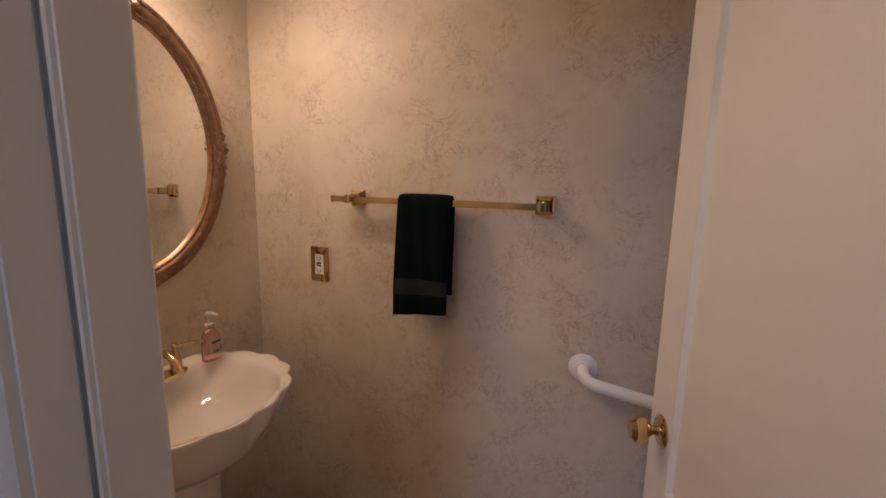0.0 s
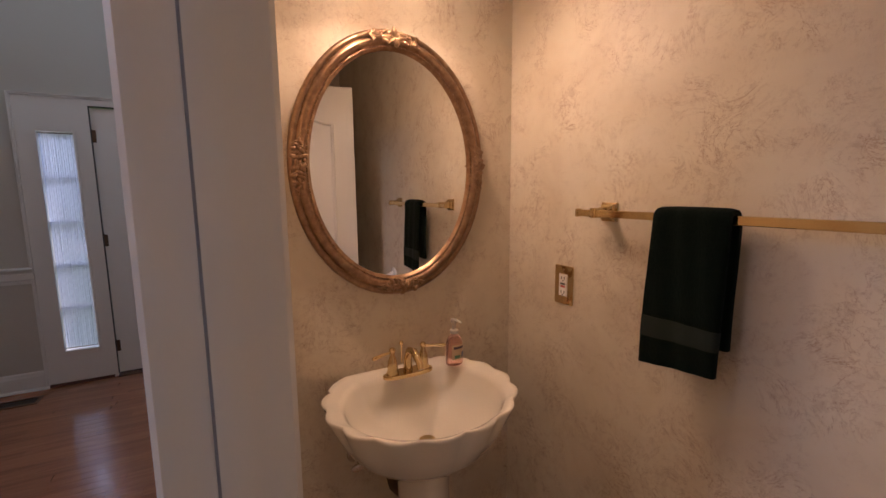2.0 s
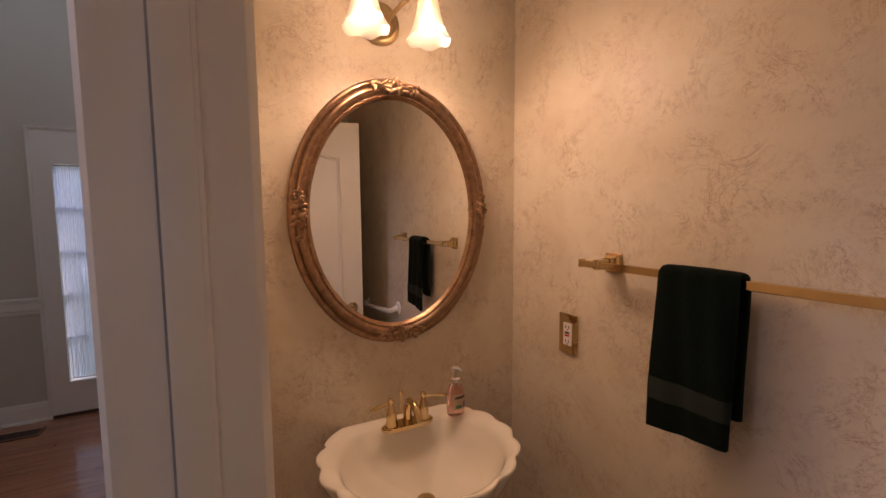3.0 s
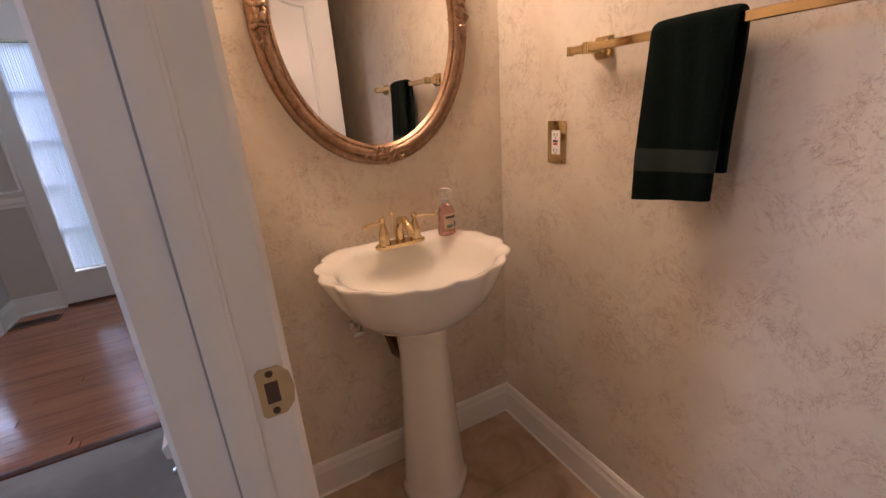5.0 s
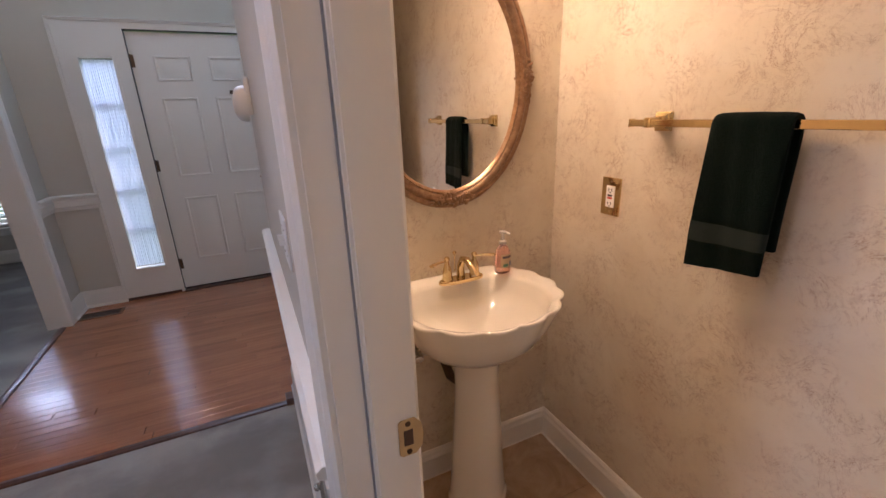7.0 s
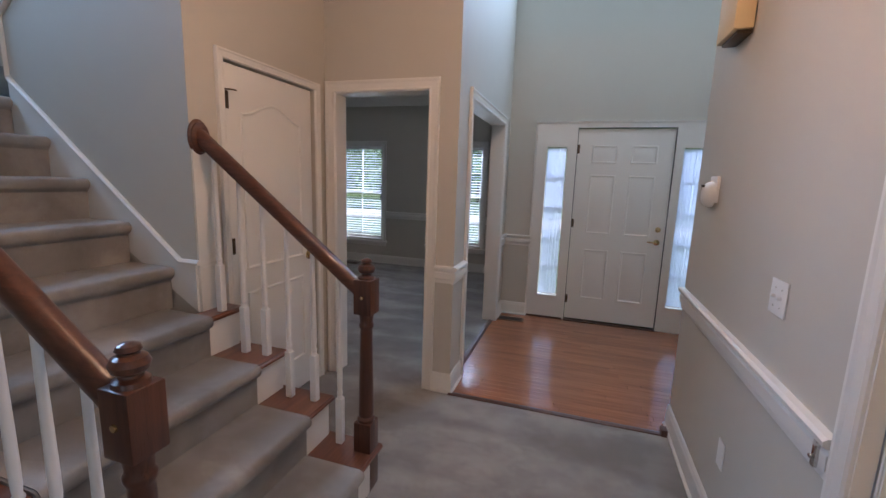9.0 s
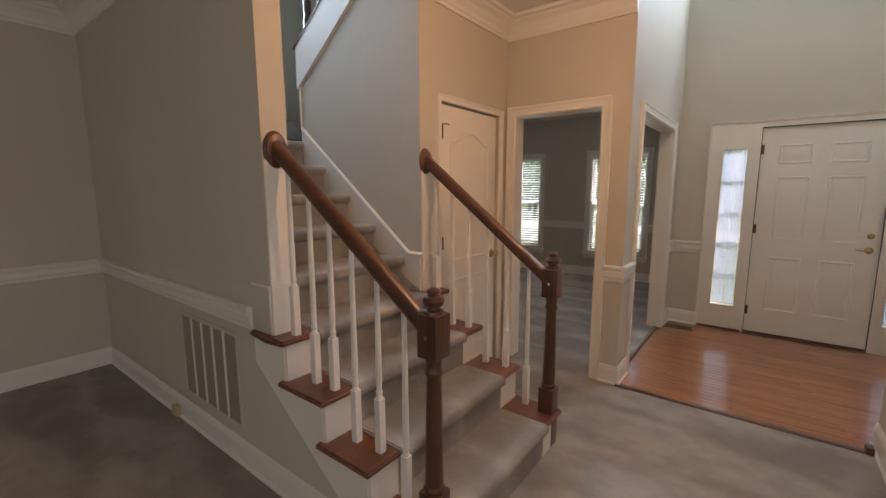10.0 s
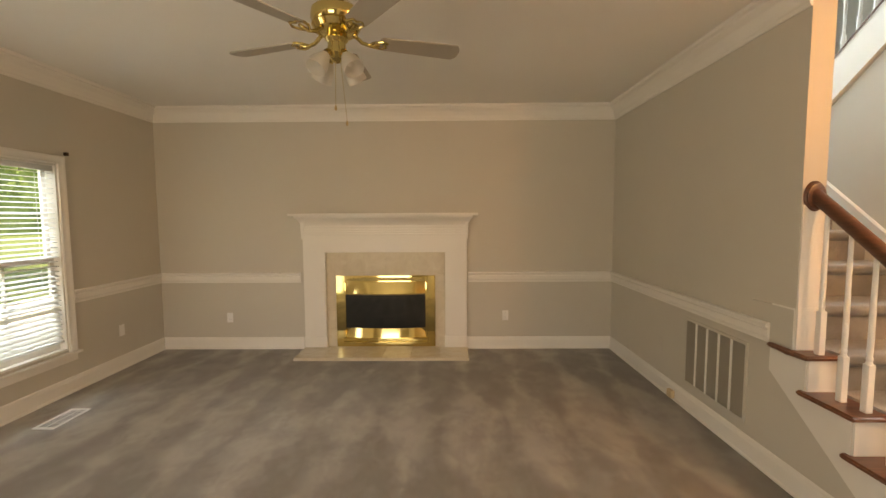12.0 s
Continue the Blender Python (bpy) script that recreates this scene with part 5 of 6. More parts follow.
def towel_mesh(sheets, rows, n, keep):
    bm = bmesh.new()
    v = [[[bm.verts.new(p) for p in row] for row in grid] for grid in sheets]
    last = None
    for i in range(rows - 1):
        if not keep(i):
            continue
        for k in range(n):
            bm.faces.new((v[0][i][k], v[0][i][k + 1], v[0][i + 1][k + 1], v[0][i + 1][k]))
            bm.faces.new((v[1][i][k], v[1][i + 1][k], v[1][i + 1][k + 1], v[1][i][k + 1]))
        for k in (0, n):
            bm.faces.new((v[0][i][k], v[0][i + 1][k], v[1][i + 1][k], v[1][i][k]))
        if i == 0 or not keep(i - 1):
            for k in range(n):
                bm.faces.new((v[0][i][k], v[1][i][k], v[1][i][k + 1], v[0][i][k + 1]))
        if i == rows - 2 or not keep(i + 1):
            for k in range(n):
                bm.faces.new((v[0][i + 1][k], v[0][i + 1][k + 1], v[1][i + 1][k + 1], v[1][i + 1][k]))
    bmesh.ops.delete(bm, geom=[q for q in bm.verts if not q.link_faces], context="VERTS")
    return bm


sheets, path, nn = towel_sheet(-0.542, -0.382, (1.034, 1.092), None, 0.006, 0.0085, 1.0)
band = {i for i, (y, z) in enumerate(path) if i < 22 and 1.085 <= z < 1.135}
part("terry", towel_mesh(sheets, len(path), nn, lambda i: i not in band), TOWEL, towel, "", 70)
thin = [[[(p[0], p[1] * 1.0 + (0.0012 if s == 0 else -0.0012), p[2]) for p in row] for row in g] for s, g in enumerate(sheets)]
part("woven_band", towel_mesh(thin, len(path), nn, lambda i: i in band), TOWELBAND, towel, "flat woven green band", 70)


def plate(name, label, m, w, h, mat, category="wall plate", group=""):
    ob = thing(name, label, category, group=group)
    ob.matrix_basis = m
    part("cover", cube(-w / 2, w / 2, -0.0055, -0.0004, -h / 2, h / 2, 0.0022), mat, ob)
    return ob


# plates lie in their own x and z and face their own -y
gfci = plate("outlet", "brass-plated plate with a white safety outlet on wallpaper", pose(-0.880, BB, 1.128), 0.074, 0.120, BRASS, "outlet")
part("receptacle", cube(-0.017, 0.017, -0.0085, -0.005, -0.034, 0.034, 0.001, 1), PLASTIC, gfci)
part("test_button", cube(-0.009, 0.009, -0.0095, -0.008, 0.001, 0.007), BLACK, gfci)
part("reset_button", cube(-0.009, 0.009, -0.0095, -0.008, -0.007, -0.001), RED, gfci)
for z in (-0.022, 0.021):
    for x in (-0.006, 0.006):
        part("slot", cube(x - 0.0014, x + 0.0014, -0.0089, -0.0082, z - 0.004, z + 0.005), BLACK, gfci)
    part("ground_hole", cube(-0.0022, 0.0022, -0.0089, -0.0082, z - 0.010, z - 0.006), BLACK, gfci)
for z in (-0.048, 0.048):
    part("screw", lathe([(0, 0.0), (0.0035, 0.0), (0.003, 0.0012), (0, 0.0014)], 10, None, pose(0, -0.0055, z, 90)), OLDBRASS, gfci)

grab = thing("grab_bar", "white enamelled grab bar with round flanges", "grab bar", -0.004, 0, 0.912)
pts = [(-0.008, BB - 0.004, 0.012)]
for k in range(7):
    a = math.pi / 2 * k / 6
    pts.append((-0.008 + 0.045 * (1 - math.cos(a)), BB - 0.012 - 0.040 * math.sin(a), 0.012 - 0.022 * math.sin(a)))
pts += [(0.25, BB - 0.055, -0.035), (0.50, BB - 0.055, -0.065)]
for k in range(7):
    a = math.pi / 2 * k / 6
    pts.append((0.55 + 0.045 * math.sin(a), BB - 0.052 + 0.040 * (1 - math.cos(a)), -0.07))
pts.append((0.595, BB - 0.004, -0.07))
part("tube", tube(pts, 0.0165, 16), BARWHITE, grab)
for x, z in ((-0.008, 0.012), (0.595, -0.07)):
    part("flange", lathe([(0, 0.0004), (0.039, 0.0004), (0.039, 0.003), (0.034, 0.008), (0.021, 0.012), (0.019, 0.016), (0, 0.016)], 28, None, pose(x, BB, z, 90)), BARWHITE, grab)

# ---- hall ----
switch = plate("light_switch", "white double light switch plate above the chair rail", pose(-0.872, HY0, 1.142), 0.116, 0.116, PLASTIC, "light switch")
for x in (-0.023, 0.023):
    part("toggle", cube(x - 0.005, x + 0.005, -0.018, -0.005, -0.004, 0.008, 0.0015), PLASTIC, switch)
    for z in (-0.03, 0.03):
        part("screw", lathe([(0, 0.0), (0.003, 0.0), (0.0025, 0.001), (0, 0.0011)], 8, None, pose(x, -0.0055, z, 90)), CHROME, switch)
plate("blank_plate", "white blank wall plate low on the wall", pose(-1.14, HY0, 0.40), 0.070, 0.115, PLASTIC)


def outlet(x, z):
    ob = plate("outlet", "white duplex outlet below the chair rail", pose(x, BY, z, 0, 0, 180), 0.070, 0.115, PLASTIC, "outlet", "outlets of the fireplace wall")
    for dz in (-0.02, 0.02):
        part("receptacle", lathe([(0, 0.0), (0.016, 0.0), (0.016, 0.002), (0, 0.002)], 16, None, pose(0, -0.0055, dz, 90)), PLASTIC, ob)
        for x in (-0.006, 0.006):
            part("slot", cube(x - 0.0012, x + 0.0012, -0.0082, -0.0074, dz - 0.003, dz + 0.005), BLACK, ob)


outlet(4.733, 0.375)
outlet(1.485, 0.392)
plate("outlet", "white duplex outlet on the window wall", pose(SX, -4.13, 0.40, 0, 0, -90), 0.070, 0.115, PLASTIC, "outlet")
plate("outlet", "white outlet plate painted over beside the air return", pose(LX, -3.62, 0.40, 0, 0, 90), 0.070, 0.115, WALL, "outlet")

siren = thing("alarm_sounder", "round white alarm sounder on a square base", "alarm", -1.70, HY0, 1.47)
part("base", cube(-0.055, 0.055, -0.018, -0.0005, -0.055, 0.075, 0.006), PLASTIC, siren)
part("dome", lathe([(0, 0.014), (0.062, 0.014), (0.064, 0.026), (0.058, 0.044), (0.044, 0.056), (0.020, 0.062), (0, 0.063)], 28, None, pose(0, 0, -0.015, 90)), PLASTIC, siren, "round domed cover")
part("lens", cube(-0.014, 0.014, -0.066, -0.054, 0.020, 0.032, 0.002), GRILLEDARK, siren)
chime = thing("door_chime", "tan boxed door chime high on the wall", "door chime", -1.60, HY0, 2.16)
# tan made yellower and brighter for the bulb's warm light on it
part("cover", cube(-0.125, 0.125, -0.080, -0.004, 0.0, 0.33, 0.008), painted("warm_lit_tan_cover", (0.74, 0.56, 0.30), 0.45, 0.05), chime)
part("base", cube(-0.105, 0.105, -0.060, -0.0005, -0.014, 0.002, 0.003), BRONZE, chime)
hook = thing("rail_hook", "small grey latch hook on the chair rail's end", "hook", -0.485, HY0 - 0.026, 0.835)
part("plate", cube(-0.009, 0.009, -0.006, 0.004, -0.035, 0.035, 0.003), CHROME, hook)
part("knob", lathe([(0, 0), (0.007, 0.002), (0.010, 0.010), (0.007, 0.017), (0, 0.019)], 12, None, pose(0, -0.004, -0.008, 90) @ Matrix.Diagonal((0.7, 0.7, 0.6, 1))), CHROME, hook)
block = thing("floor_block", "small dark wooden end block of the floor strip", "wood block", -1.915, HY0 - 0.045, 0.0)
part("block", cube(-0.03, 0.03, -0.018, 0.018, 0.0, 0.045, 0.006), STAINZ, block)
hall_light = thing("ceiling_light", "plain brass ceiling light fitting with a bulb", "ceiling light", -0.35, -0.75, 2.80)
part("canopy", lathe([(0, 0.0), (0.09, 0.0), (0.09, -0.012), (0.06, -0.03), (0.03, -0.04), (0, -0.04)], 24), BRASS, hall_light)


def register(x, y, w, d, rz, mat, slat_mat, label, n):
    ob = thing("floor_register", label, "floor register", x, y, 0.001, rz)
    bm = bmesh.new()
    for a, b, c, e in ((-w / 2, w / 2, -d / 2, -d / 2 + 0.018), (-w / 2, w / 2, d / 2 - 0.018, d / 2), (-w / 2, -w / 2 + 0.018, -d / 2 + 0.018, d / 2 - 0.018), (w / 2 - 0.018, w / 2, -d / 2 + 0.018, d / 2 - 0.018)):
        box(bm, a, b, c, e, 0, 0.006)
    part("frame", bm, mat, ob)
    # flat black sheet; the depth's darkness is put into its colour
    part("well_shade", cube(-w / 2 + 0.018, w / 2 - 0.018, -d / 2 + 0.018, d / 2 - 0.018, 0.0, 0.0015), BLACK, ob)
    for k in range(n):
        u = -w / 2 + 0.018 + (w - 0.036) * (k + 0.5) / n
        part("slat", cube(u - 0.003, u + 0.003, -d / 2 + 0.018, d / 2 - 0.018, 0.0015, 0.0035), slat_mat, ob)
    part("bar", cube(-w / 2 + 0.018, w / 2 - 0.018, -0.004, 0.004, 0.002, 0.0045), slat_mat, ob)


# dark slat colour here stands in for the shade in the slots
register(-3.715, -1.065, 0.285, 0.13, 90, painted("wood_toned_register", (0.20, 0.095, 0.05), 0.45), FLOORVENT, "brown slotted register set in the oak floor", 14)
register(5.15, -3.02, 0.33, 0.16, 90, PLASTIC, PLASTIC, "white slotted register set in the carpet", 16)
register(-5.60, -4.15, 0.30, 0.12, 90, FLOORVENT, FLOORVENT, "brown slotted register in the dining room carpet", 14)

# guessed box for a bright strip of unknown origin; its underside glows
bright_box = thing("ceiling_bright_box", "plain white box with glowing underside below the dining room ceiling", "ceiling light", -4.2, -3.1, 2.80)
part("housing", cube(-0.16, 0.16, -0.32, 0.32, -0.19, 0.0, 0.01), PLASTIC, bright_box)
part("underside", cube(-0.15, 0.15, -0.31, 0.31, -0.21, -0.188, 0.008), glow("glowing_underside", (0.95, 0.95, 0.9), 2.0), bright_box, "glowing white underside")

# ---- living room ----
GY0, GY1, GZ0, GZ1 = -3.235, -2.535, 0.205, 0.735
grille = thing("air_return", "large white wall grille with dark louvred bays", "air return grille", LX, 0, 0)
bm = bmesh.new()
for a, b, c, d in ((GY0, GY1, GZ1 - 0.02, GZ1), (GY0, GY1, GZ0, GZ0 + 0.02), (GY0, GY0 + 0.02, GZ0 + 0.02, GZ1 - 0.02), (GY1 - 0.02, GY1, GZ0 + 0.02, GZ1 - 0.02)):
    box(bm, 0.0005, 0.010, a, b, c, d)
part("frame", bm, WALL, grille)
# flat sheet on the wall; the duct's darkness is only its colour
part("backing", cube(0.0005, 0.0015, GY0 + 0.02, GY1 - 0.02, GZ0 + 0.02, GZ1 - 0.02), GRILLEDARK, grille, "flat dark sheet for the shade behind the louvres")
for k in range(1, 5):
    y = GY0 + 0.02 + (GY1 - GY0 - 0.04) * k / 5
    part("mullion", cube(0.0016, 0.011, y - 0.009, y + 0.009, GZ0 + 0.02, GZ1 - 0.02), TRIM, grille)
slat_mesh = mesh_of("louvre", extrude([(0.002, 0.0), (0.003, 0.0), (0.0085, -0.011), (0.0075, -0.0115)], GY0 + 0.02, GY1 - 0.02, lambda u, v, a: (u, a, v)), painted("grey_brown_louvre", (0.29, 0.26, 0.215), 0.5))
for k in range(34):
    s = new("louvre", slat_mesh)
    s.parent = grille
    s.matrix_basis = Matrix.Translation((0, 0, GZ0 + 0.034 + k * 0.0143))
jack = thing("cable_box", "small tan cable box on the baseboard", "cable box", LX + 0.016, -3.37, 0.045)
part("cover", cube(0.0, 0.035, -0.035, 0.035, -0.03, 0.035, 0.006), TAN, jack)

# fireplace
fireplace = thing("fireplace", "white painted mantelpiece round a marble and brass fireplace", "fireplace", 2.884, BY, 0)
MW = 0.968
part("shelf", cube(-1.068, 1.068, 0.0, 0.175, 1.565, 1.595, 0.006), TRIM, fireplace, "white mantel shelf")
crown = [(0.055, 1.46), (0.062, 1.462), (0.066, 1.480), (0.085, 1.505), (0.115, 1.535), (0.130, 1.545), (0.135, 1.565)]
bm = bmesh.new()
rows = []
for sx in (-1, 1):
    rows.append([bm.verts.new((sx * (MW - 0.055 + d * 0.75), d, z)) for d, z in crown])
back = [[bm.verts.new((sx * (MW - 0.055 + d * 0.75), 0.0, z)) for d, z in crown] for sx in (-1, 1)]
for k in range(len(crown) - 1):
    bm.faces.new((rows[0][k], rows[1][k], rows[1][k + 1], rows[0][k + 1]))
    for s in (0, 1):
        bm.faces.new((rows[s][k], rows[s][k + 1], back[s][k + 1], back[s][k]))
part("cornice", bm, TRIM, fireplace, "stepped white moulding under the shelf")
part("frieze", cube(-0.945, 0.945, 0.0, 0.055, 1.150, 1.5), TRIM, fireplace)
for z0, z1, d in ((1.345, 1.362, 0.064), (1.378, 1.388, 0.061), (1.404, 1.414, 0.061), (1.432, 1.450, 0.068)):
    part("fillet", cube(-0.950, 0.950, 0.0, d, z0, z1, 0.003), TRIM, fireplace)
for s in (-1, 1):
    x0, x1 = (0.695, 0.945) if s > 0 else (-0.945, -0.695)
    part("pilaster", cube(x0, x1, 0.0, 0.055, 0.030, 1.150), TRIM, fireplace)
    part("bracket", extrude([(0.0, 1.30), (0.0, 1.5), (0.075, 1.5), (0.072, 1.42), (0.060, 1.36), (0.056, 1.30)], *((0.928, 0.962) if s > 0 else (-0.962, -0.928)), lambda u, v, a: (a, u, v)), TRIM, fireplace)
    part("plinth", cube(x0 - 0.006, x1 + 0.006, 0.0, 0.062, 0.030, 0.16, 0.004), TRIM, fireplace)
part("inner_bead", cube(-0.700, 0.700, 0.0, 0.060, 1.145, 1.158, 0.003), TRIM, fireplace)
surround = part("marble_surround", cube(-0.694, 0.694, 0.002, 0.012, 0.030, 1.146), MARBLE, fireplace, "cream marble surround")
tile = mesh_of("marble_tile", cube(-0.1145, 0.1145, 0.0, 0.010, -0.1145, 0.1145, 0.002, 1), MARBLE)
for k in range(6):
    o = new("marble_tile", tile)
    o.parent = surround
    o.matrix_basis = Matrix.Translation((-0.578 + 0.2312 * k, 0.0125, 1.021)) @ Matrix.Diagonal((1, 0.4, 1.0, 1))
for s in (-1, 1):
    for k in range(4):
        o = new("marble_tile", tile)
        o.parent = surround
        o.matrix_basis = Matrix.Translation((s * 0.636, 0.0125, 0.134 + 0.2175 * k)) @ Matrix.Diagonal((0.46, 0.4, 0.92, 1))
hearth = part("hearth", cube(-0.952, 0.952, 0.0, 0.44, 0.0, 0.022), MARBLE, fireplace, "cream marble hearth slab")
ht = mesh_of("hearth_tile", cube(-0.157, 0.157, -0.2185, 0.2185, 0.0, 0.009, 0.002, 1), MARBLE)
for k in range(6):
    o = new("hearth_tile", ht)
    o.parent = hearth
    o.matrix_basis = Matrix.Translation((-0.793 + 0.3172 * k, 0.2205, 0.0225))
# brass insert with a bowed front
part("brass_surround", cube(-0.578, 0.578, 0.016, 0.030, 0.0325, 0.872, 0.003), BRIGHTBRASS, fireplace, "polished brass face plate")


def bowed(z0, z1, depth, x=0.475, base=0.030, n=16, inset=0.0):
    """A slab whose front bows outward."""
    bm = bmesh.new()
    rows = []
    for k in range(n + 1):
        f = -1 + 2 * k / n
        y = base + depth * (1 - f * f)
        rows.append([bm.verts.new(p) for p in ((x * f, base - 0.001, z0), (x * f, y + 0.012, z0), (x * f, y + 0.012 - inset, z1), (x * f, base - 0.001, z1))])
    for a, b in zip(rows, rows[1:]):
        for k in range(4):
            bm.faces.new((a[k], a[(k + 1) % 4], b[(k + 1) % 4], b[k]))
    bm.faces.new(rows[0][::-1])
    bm.faces.new(rows[-1])
    return bm


part("brass_hood", bowed(0.665, 0.800, 0.055, 0.475, 0.030, 16, 0.035), BRIGHTBRASS, fireplace, "bowed polished brass hood")
part("brass_lip", bowed(0.655, 0.668, 0.062), BRIGHTBRASS, fireplace)
part("fire_glass", bowed(0.262, 0.655, 0.045, 0.462), FIREDARK, fireplace, "dark bowed fire glass")
part("brass_sill", bowed(0.150, 0.262, 0.060, 0.475, 0.030, 16, 0.030), BRIGHTBRASS, fireplace, "bowed brass sill")
part("brass_arch", bowed(0.815, 0.850, 0.020, 0.45), BRIGHTBRASS, fireplace)
for k in range(2):
    part("brass_louvre", bowed(0.065 + 0.042 * k, 0.092 + 0.042 * k, 0.020, 0.50), BRIGHTBRASS, fireplace)
for s in (-1, 1):
    part("brass_post", cube(*((0.464, 0.486) if s > 0 else (-0.486, -0.464)), 0.030, 0.048, 0.15, 0.80, 0.004), BRIGHTBRASS, fireplace)

# ceiling fan
fan = thing("ceiling_fan", "polished brass ceiling fan with pale blades and glass lamps", "ceiling fan", 2.735, -2.15, 2.765)
part("canopy", lathe([(0, 0.035), (0.07, 0.035), (0.068, 0.02), (0.045, 0.005), (0.02, -0.005), (0, -0.005)], 28), BRIGHTBRASS, fan)
part("rod", lathe([(0, 0.0), (0.011, 0.0), (0.011, -0.15), (0, -0.15)], 12), BRIGHTBRASS, fan)
part("motor", lathe([(0, -0.115), (0.055, -0.118), (0.10, -0.135), (0.125, -0.160), (0.130, -0.200), (0.118, -0.225), (0.126, -0.235), (0.110, -0.262), (0.07, -0.275), (0, -0.275)], 36), BRIGHTBRASS, fan, "brass motor housing")
for k in range(5):
    a = radians(-18 + 72 * k)
    turn = Matrix.Rotation(a, 4, "Z")
    bm = bmesh.new()
    tube([(0.085, 0, -0.262), (0.13, 0, -0.300), (0.175, 0, -0.312), (0.225, 0, -0.302)], [0.011, 0.010, 0.009, 0.008], 10, bm)
    for side in (-1, 1):
        tube([(0.165, 0, -0.308), (0.195, side * 0.034, -0.304), (0.235, side * 0.044, -0.302), (0.262, side * 0.022, -0.300), (0.245, 0, -0.300)], 0.0065, 8, bm)
    bmesh.ops.transform(bm, matrix=turn, verts=bm.verts[:])
    arm = part("blade_iron", bm, BRIGHTBRASS, fan, "curled brass blade bracket")
    bm = bmesh.new()
    outline = []
    for q in range(9):
        t = math.pi / 2 - math.pi * q / 8
        outline.append((0.635 + 0.035 * math.cos(t), 0.068 * math.sin(t)))
    outline += [(0.24, -0.054), (0.225, -0.040), (0.225, 0.040), (0.24, 0.054)]
    extrude(outline, -0.003, 0.003, lambda u, v, w: (u, v, w), bm)
    bmesh.ops.transform(bm, matrix=turn @ Matrix.Translation((0, 0, -0.294)) @ Matrix.Rotation(radians(-11), 4, "X"), verts=bm.verts[:])
    part("blade", bm, SLATE_BLADE, arm, "pale fan blade")
part("light_hub", lathe([(0, -0.27), (0.055, -0.275), (0.06, -0.300), (0.045, -0.32), (0.05, -0.35), (0.055, -0.375), (0.04, -0.40), (0.015, -0.415), (0, -0.42)], 28), BRIGHTBRASS, fan, "brass lamp hub")
for k in range(4):
    a = radians(52 + 90 * k)
    m = Matrix.Rotation(a, 4, "Z") @ Matrix.Translation((0.055, 0, -0.375)) @ Matrix.Rotation(radians(-38), 4, "Y")
    holder = part("lamp_holder", lathe([(0, 0.01), (0.016, 0.008), (0.022, -0.012), (0.024, -0.03), (0, -0.03)], 16, None, m), BRIGHTBRASS, fan)
    bm = lathe([(0.022, -0.022), (0.032, -0.045), (0.046, -0.075), (0.052, -0.105), (0.054, -0.132), (0.0515, -0.132), (0.0495, -0.105), (0.0435, -0.075), (0.0295, -0.045), (0.0195, -0.022)], 28, None, m)
    part("tulip_shade", bm, FANGLASS, holder, "etched glass tulip shade")
    part("bulb", lathe([(0, -0.098), (0.016, -0.090), (0.021, -0.074), (0.016, -0.055), (0.010, -0.035), (0, -0.034)], 14, None, m), PLASTIC, holder, "unlit white bulb")
for dx, dy, z in ((0.008, 0.02, -0.665), (-0.045, 0.0, -0.74)):
    part("pull_chain", tube([(dx * 0.4, dy, -0.41), (dx, dy, z + 0.03)], 0.0011, 6), BRIGHTBRASS, fan)
    part("chain_fob", lathe([(0, z), (0.006, z + 0.003), (0.007, z + 0.014), (0.004, z + 0.026), (0, z + 0.032)], 12, None, Matrix.Translation((dx, dy, 0))), OLDBRASS, fan, "small dark chain fob")

# ---- outdoors ----
structure("ground", cube(-900, 900, -900, 900, -0.62, -0.5), LAWN, "green lawn round the house", "lawn")
structure("road", cube(-22, -17.5, -200, 200, -0.5, -0.47), CONCRETE, "pale concrete road across the lawn", "road")
structure("pavement", cube(9.0, 12.5, -60, 60, -0.5, -0.46), CONCRETE, "pale concrete drive beside the house", "driveway")


def tree(x, y, h, r, seed):
    rnd = random.Random(seed)
    ob = thing("tree", "leafy green garden tree with a brown trunk", "tree", x, y, -0.5, group="trees round the house")
    bm = tube([(0, 0, 0), (0.05, 0.02, h * 0.25), (-0.03, 0.06, h * 0.55), (0.02, 0, h * 0.85)], [0.17, 0.13, 0.09, 0.03], 9)
    clumps = []
    for k in range(26):
        a, e = rnd.uniform(0, 6.283), rnd.uniform(-0.7, 1.0)
        d = r * rnd.uniform(0.35, 1.0)
        c = Vector((d * math.cos(a), d * math.sin(a), h * 0.60 + e * h * 0.34))
        clumps.append((c, r * rnd.uniform(0.22, 0.42)))
        if k < 9:
            tube([(0, 0.03, h * (0.3 + 0.04 * k)), c * 0.55 + Vector((0, 0, h * 0.2)), c], [0.05, 0.03, 0.01], 6, bm)
    part("trunk", bm, BARK, ob)
    verts, faces = [], []
    for c, cr in clumps:
        for q in range(150):
            v = Vector((rnd.gauss(0, 1), rnd.gauss(0, 1), rnd.gauss(0, 0.8))) * cr * 0.55
            p = c + v
            u = Vector((rnd.gauss(0, 1), rnd.gauss(0, 1), rnd.gauss(0, 1))).normalized()
            w = u.cross(Vector((rnd.gauss(0, 1), rnd.gauss(0, 1), rnd.gauss(0, 1)))).normalized()
            s = rnd.uniform(0.10, 0.20)
            n0 = len(verts)
            verts += [p + u * s, p + w * s * 0.6, p - u * s, p - w * s * 0.6]
            faces.append((n0, n0 + 1, n0 + 2, n0 + 3))
    me = bpy.data.meshes.new("crown")
    me.from_pydata(verts, [], faces)
    me.materials.append(LEAF)
    crown_ob = new("crown", me)
    crown_ob.parent = ob


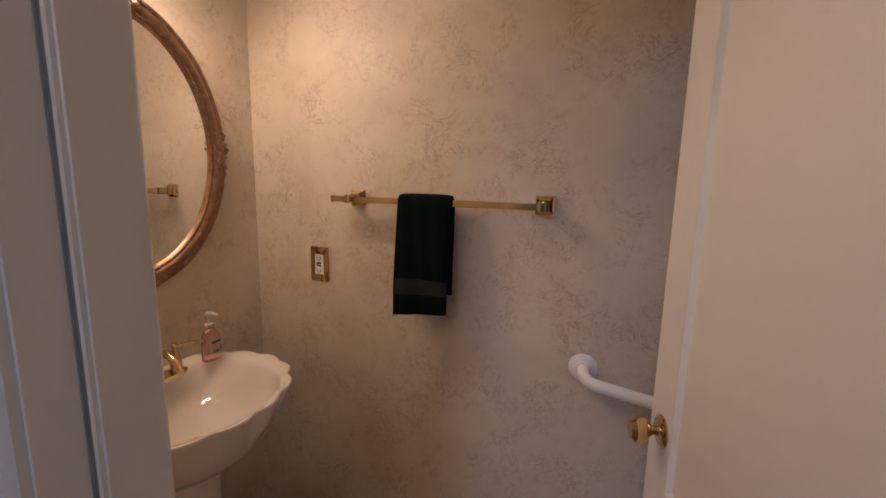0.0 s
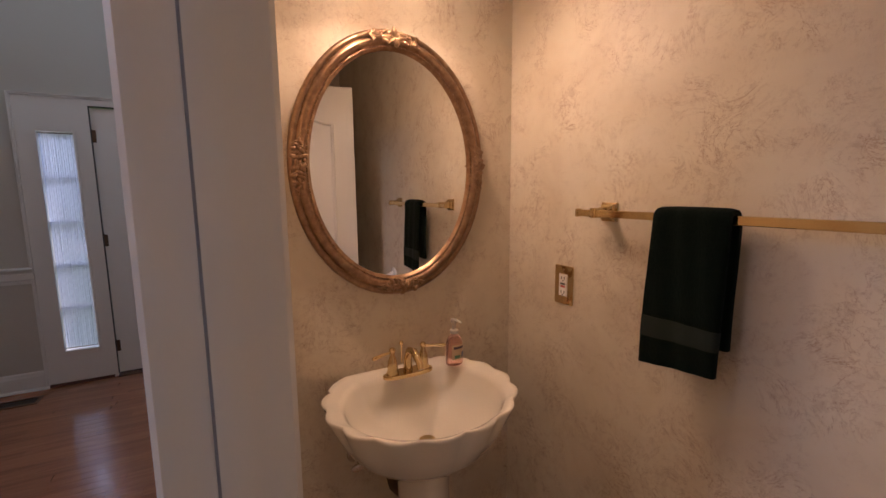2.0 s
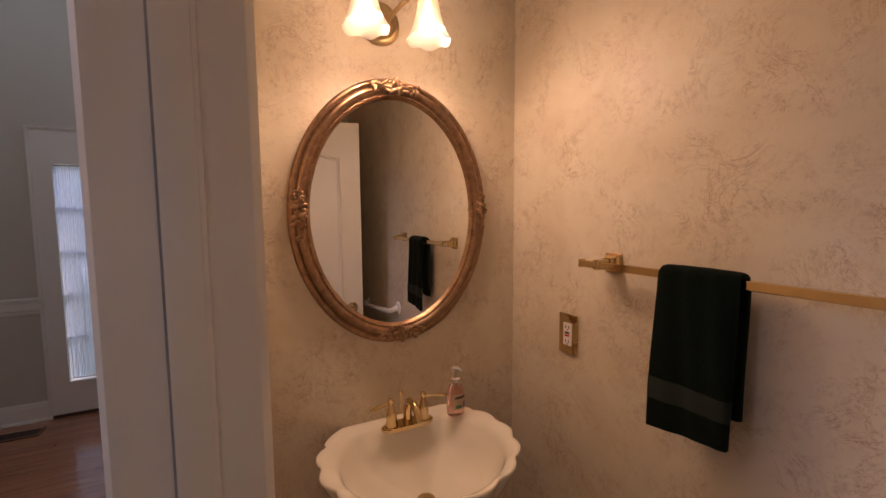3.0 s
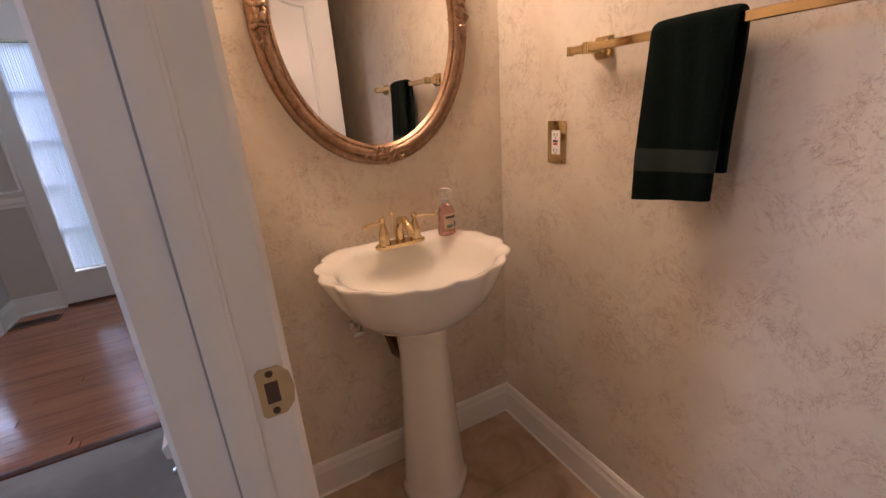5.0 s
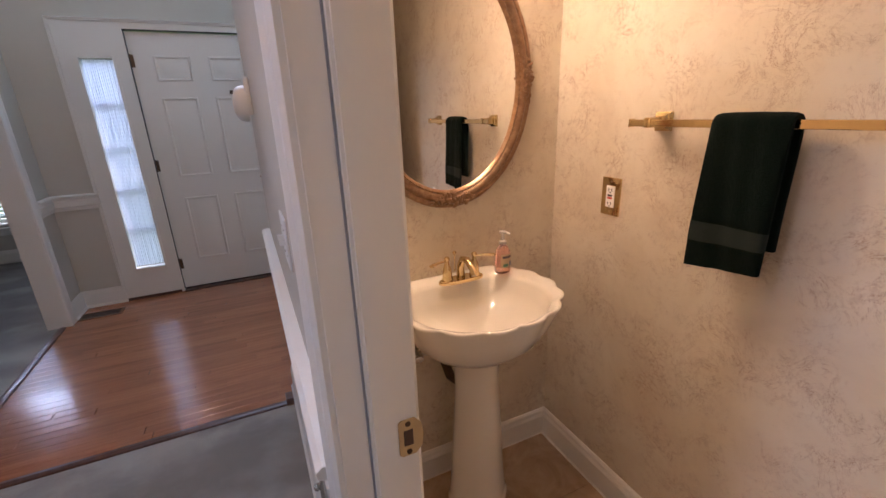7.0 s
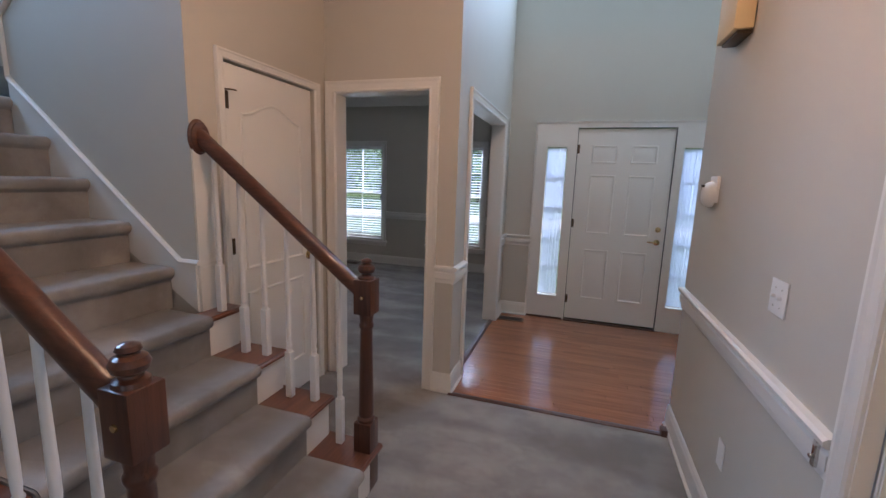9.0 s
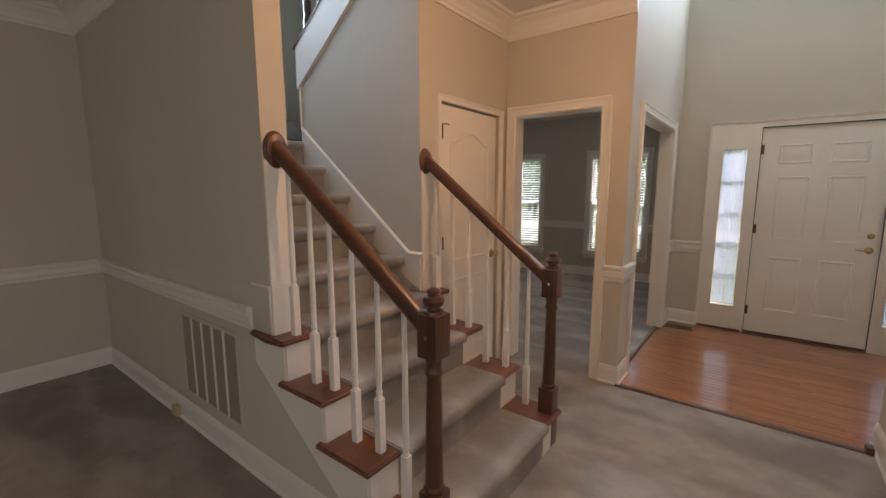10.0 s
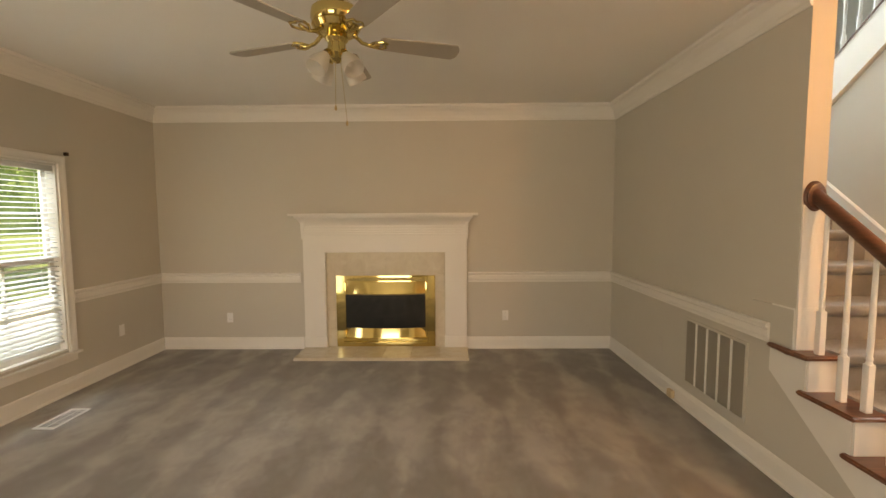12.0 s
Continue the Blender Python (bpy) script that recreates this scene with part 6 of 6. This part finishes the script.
for x, y, h, r, sd in ((-24.5, -12.5, 5.0, 2.2, 1), (-26, -4.2, 6.0, 2.6, 2), (-33, -17, 8, 3.6, 3), (-34, -1, 8, 3.8, 4), (-32, 6, 8, 3.6, 5), (-36, -9, 9, 4.0, 6), (-34, -25, 9, 4.0, 12),
                       (16, -7.0, 7.5, 3.2, 7), (18, -2.0, 9, 3.8, 8), (17, -12.5, 9, 3.8, 9), (22, -7, 12, 5.0, 10), (24, 2, 12, 5, 11)):
    tree(x, y, h, r, sd)


def make_far():
    n = Nodes("distant_woods", 0.9)
    f = n.noise(0.35, 7.0, 0.7)
    n.color(n.ramp(f, [(0.35, (0.05, 0.085, 0.028)), (0.5, (0.10, 0.165, 0.05)), (0.68, (0.19, 0.26, 0.10))]))
    return n.m


FAR = make_far()
for x0, x1, name in ((-60, -58, "backdrop"), (58, 60, "backdrop")):
    bm = bmesh.new()
    rnd = random.Random(3)
    pts = [(-120, -0.5)] + [(-120 + 4 * k, 13 + rnd.uniform(-2.5, 3.0)) for k in range(61)] + [(120, -0.5)]
    structure(name, extrude(pts, x0, x1, lambda u, v, a: (a, u, v)), FAR, "distant green woods", "woods")

# ---- floor pieces ----
rnd = random.Random(11)
W = 0.0572
plank_meshes = {}
x = -1.940
while x > FX - 0.03:
    y = PY - 0.03 - rnd.uniform(0.0, 0.7)
    while y < 1.25:
        ln = rnd.choice((0.45, 0.6, 0.75, 0.9, 1.1))
        y0, y1 = max(y, PY - 0.03), min(y + ln, 1.25)
        if y1 - y0 > 0.02:
            key = round(y1 - y0, 2)
            if key not in plank_meshes:
                plank_meshes[key] = mesh_of("plank", cube(-W / 2 + 0.0004, W / 2 - 0.0004, 0.0004, key - 0.0004, 0.0, 0.0115, 0.0009, 1), OAK)
            o = new("plank", plank_meshes[key])
            o.parent = floor_foyer
            o.matrix_basis = Matrix.Translation((x - W / 2, y0, -0.0118))
        y += ln
    x -= W
tile_mesh = mesh_of("floor_tile", cube(-0.1515, 0.1515, -0.1515, 0.1515, 0.0, 0.003, 0.0012, 1), VINYL)
for i in range(8):
    for j in range(3):
        cx, cy = BX + 0.17 + 0.3048 * i, 1.146 - 0.1524 - 0.3048 * j
        if cx + 0.15 > 1.05 or cy - 0.15 < 0.25:
            continue
        o = new("floor_tile", tile_mesh)
        o.parent = floor_powder
        o.matrix_basis = Matrix.Translation((cx, cy, 0.0062))
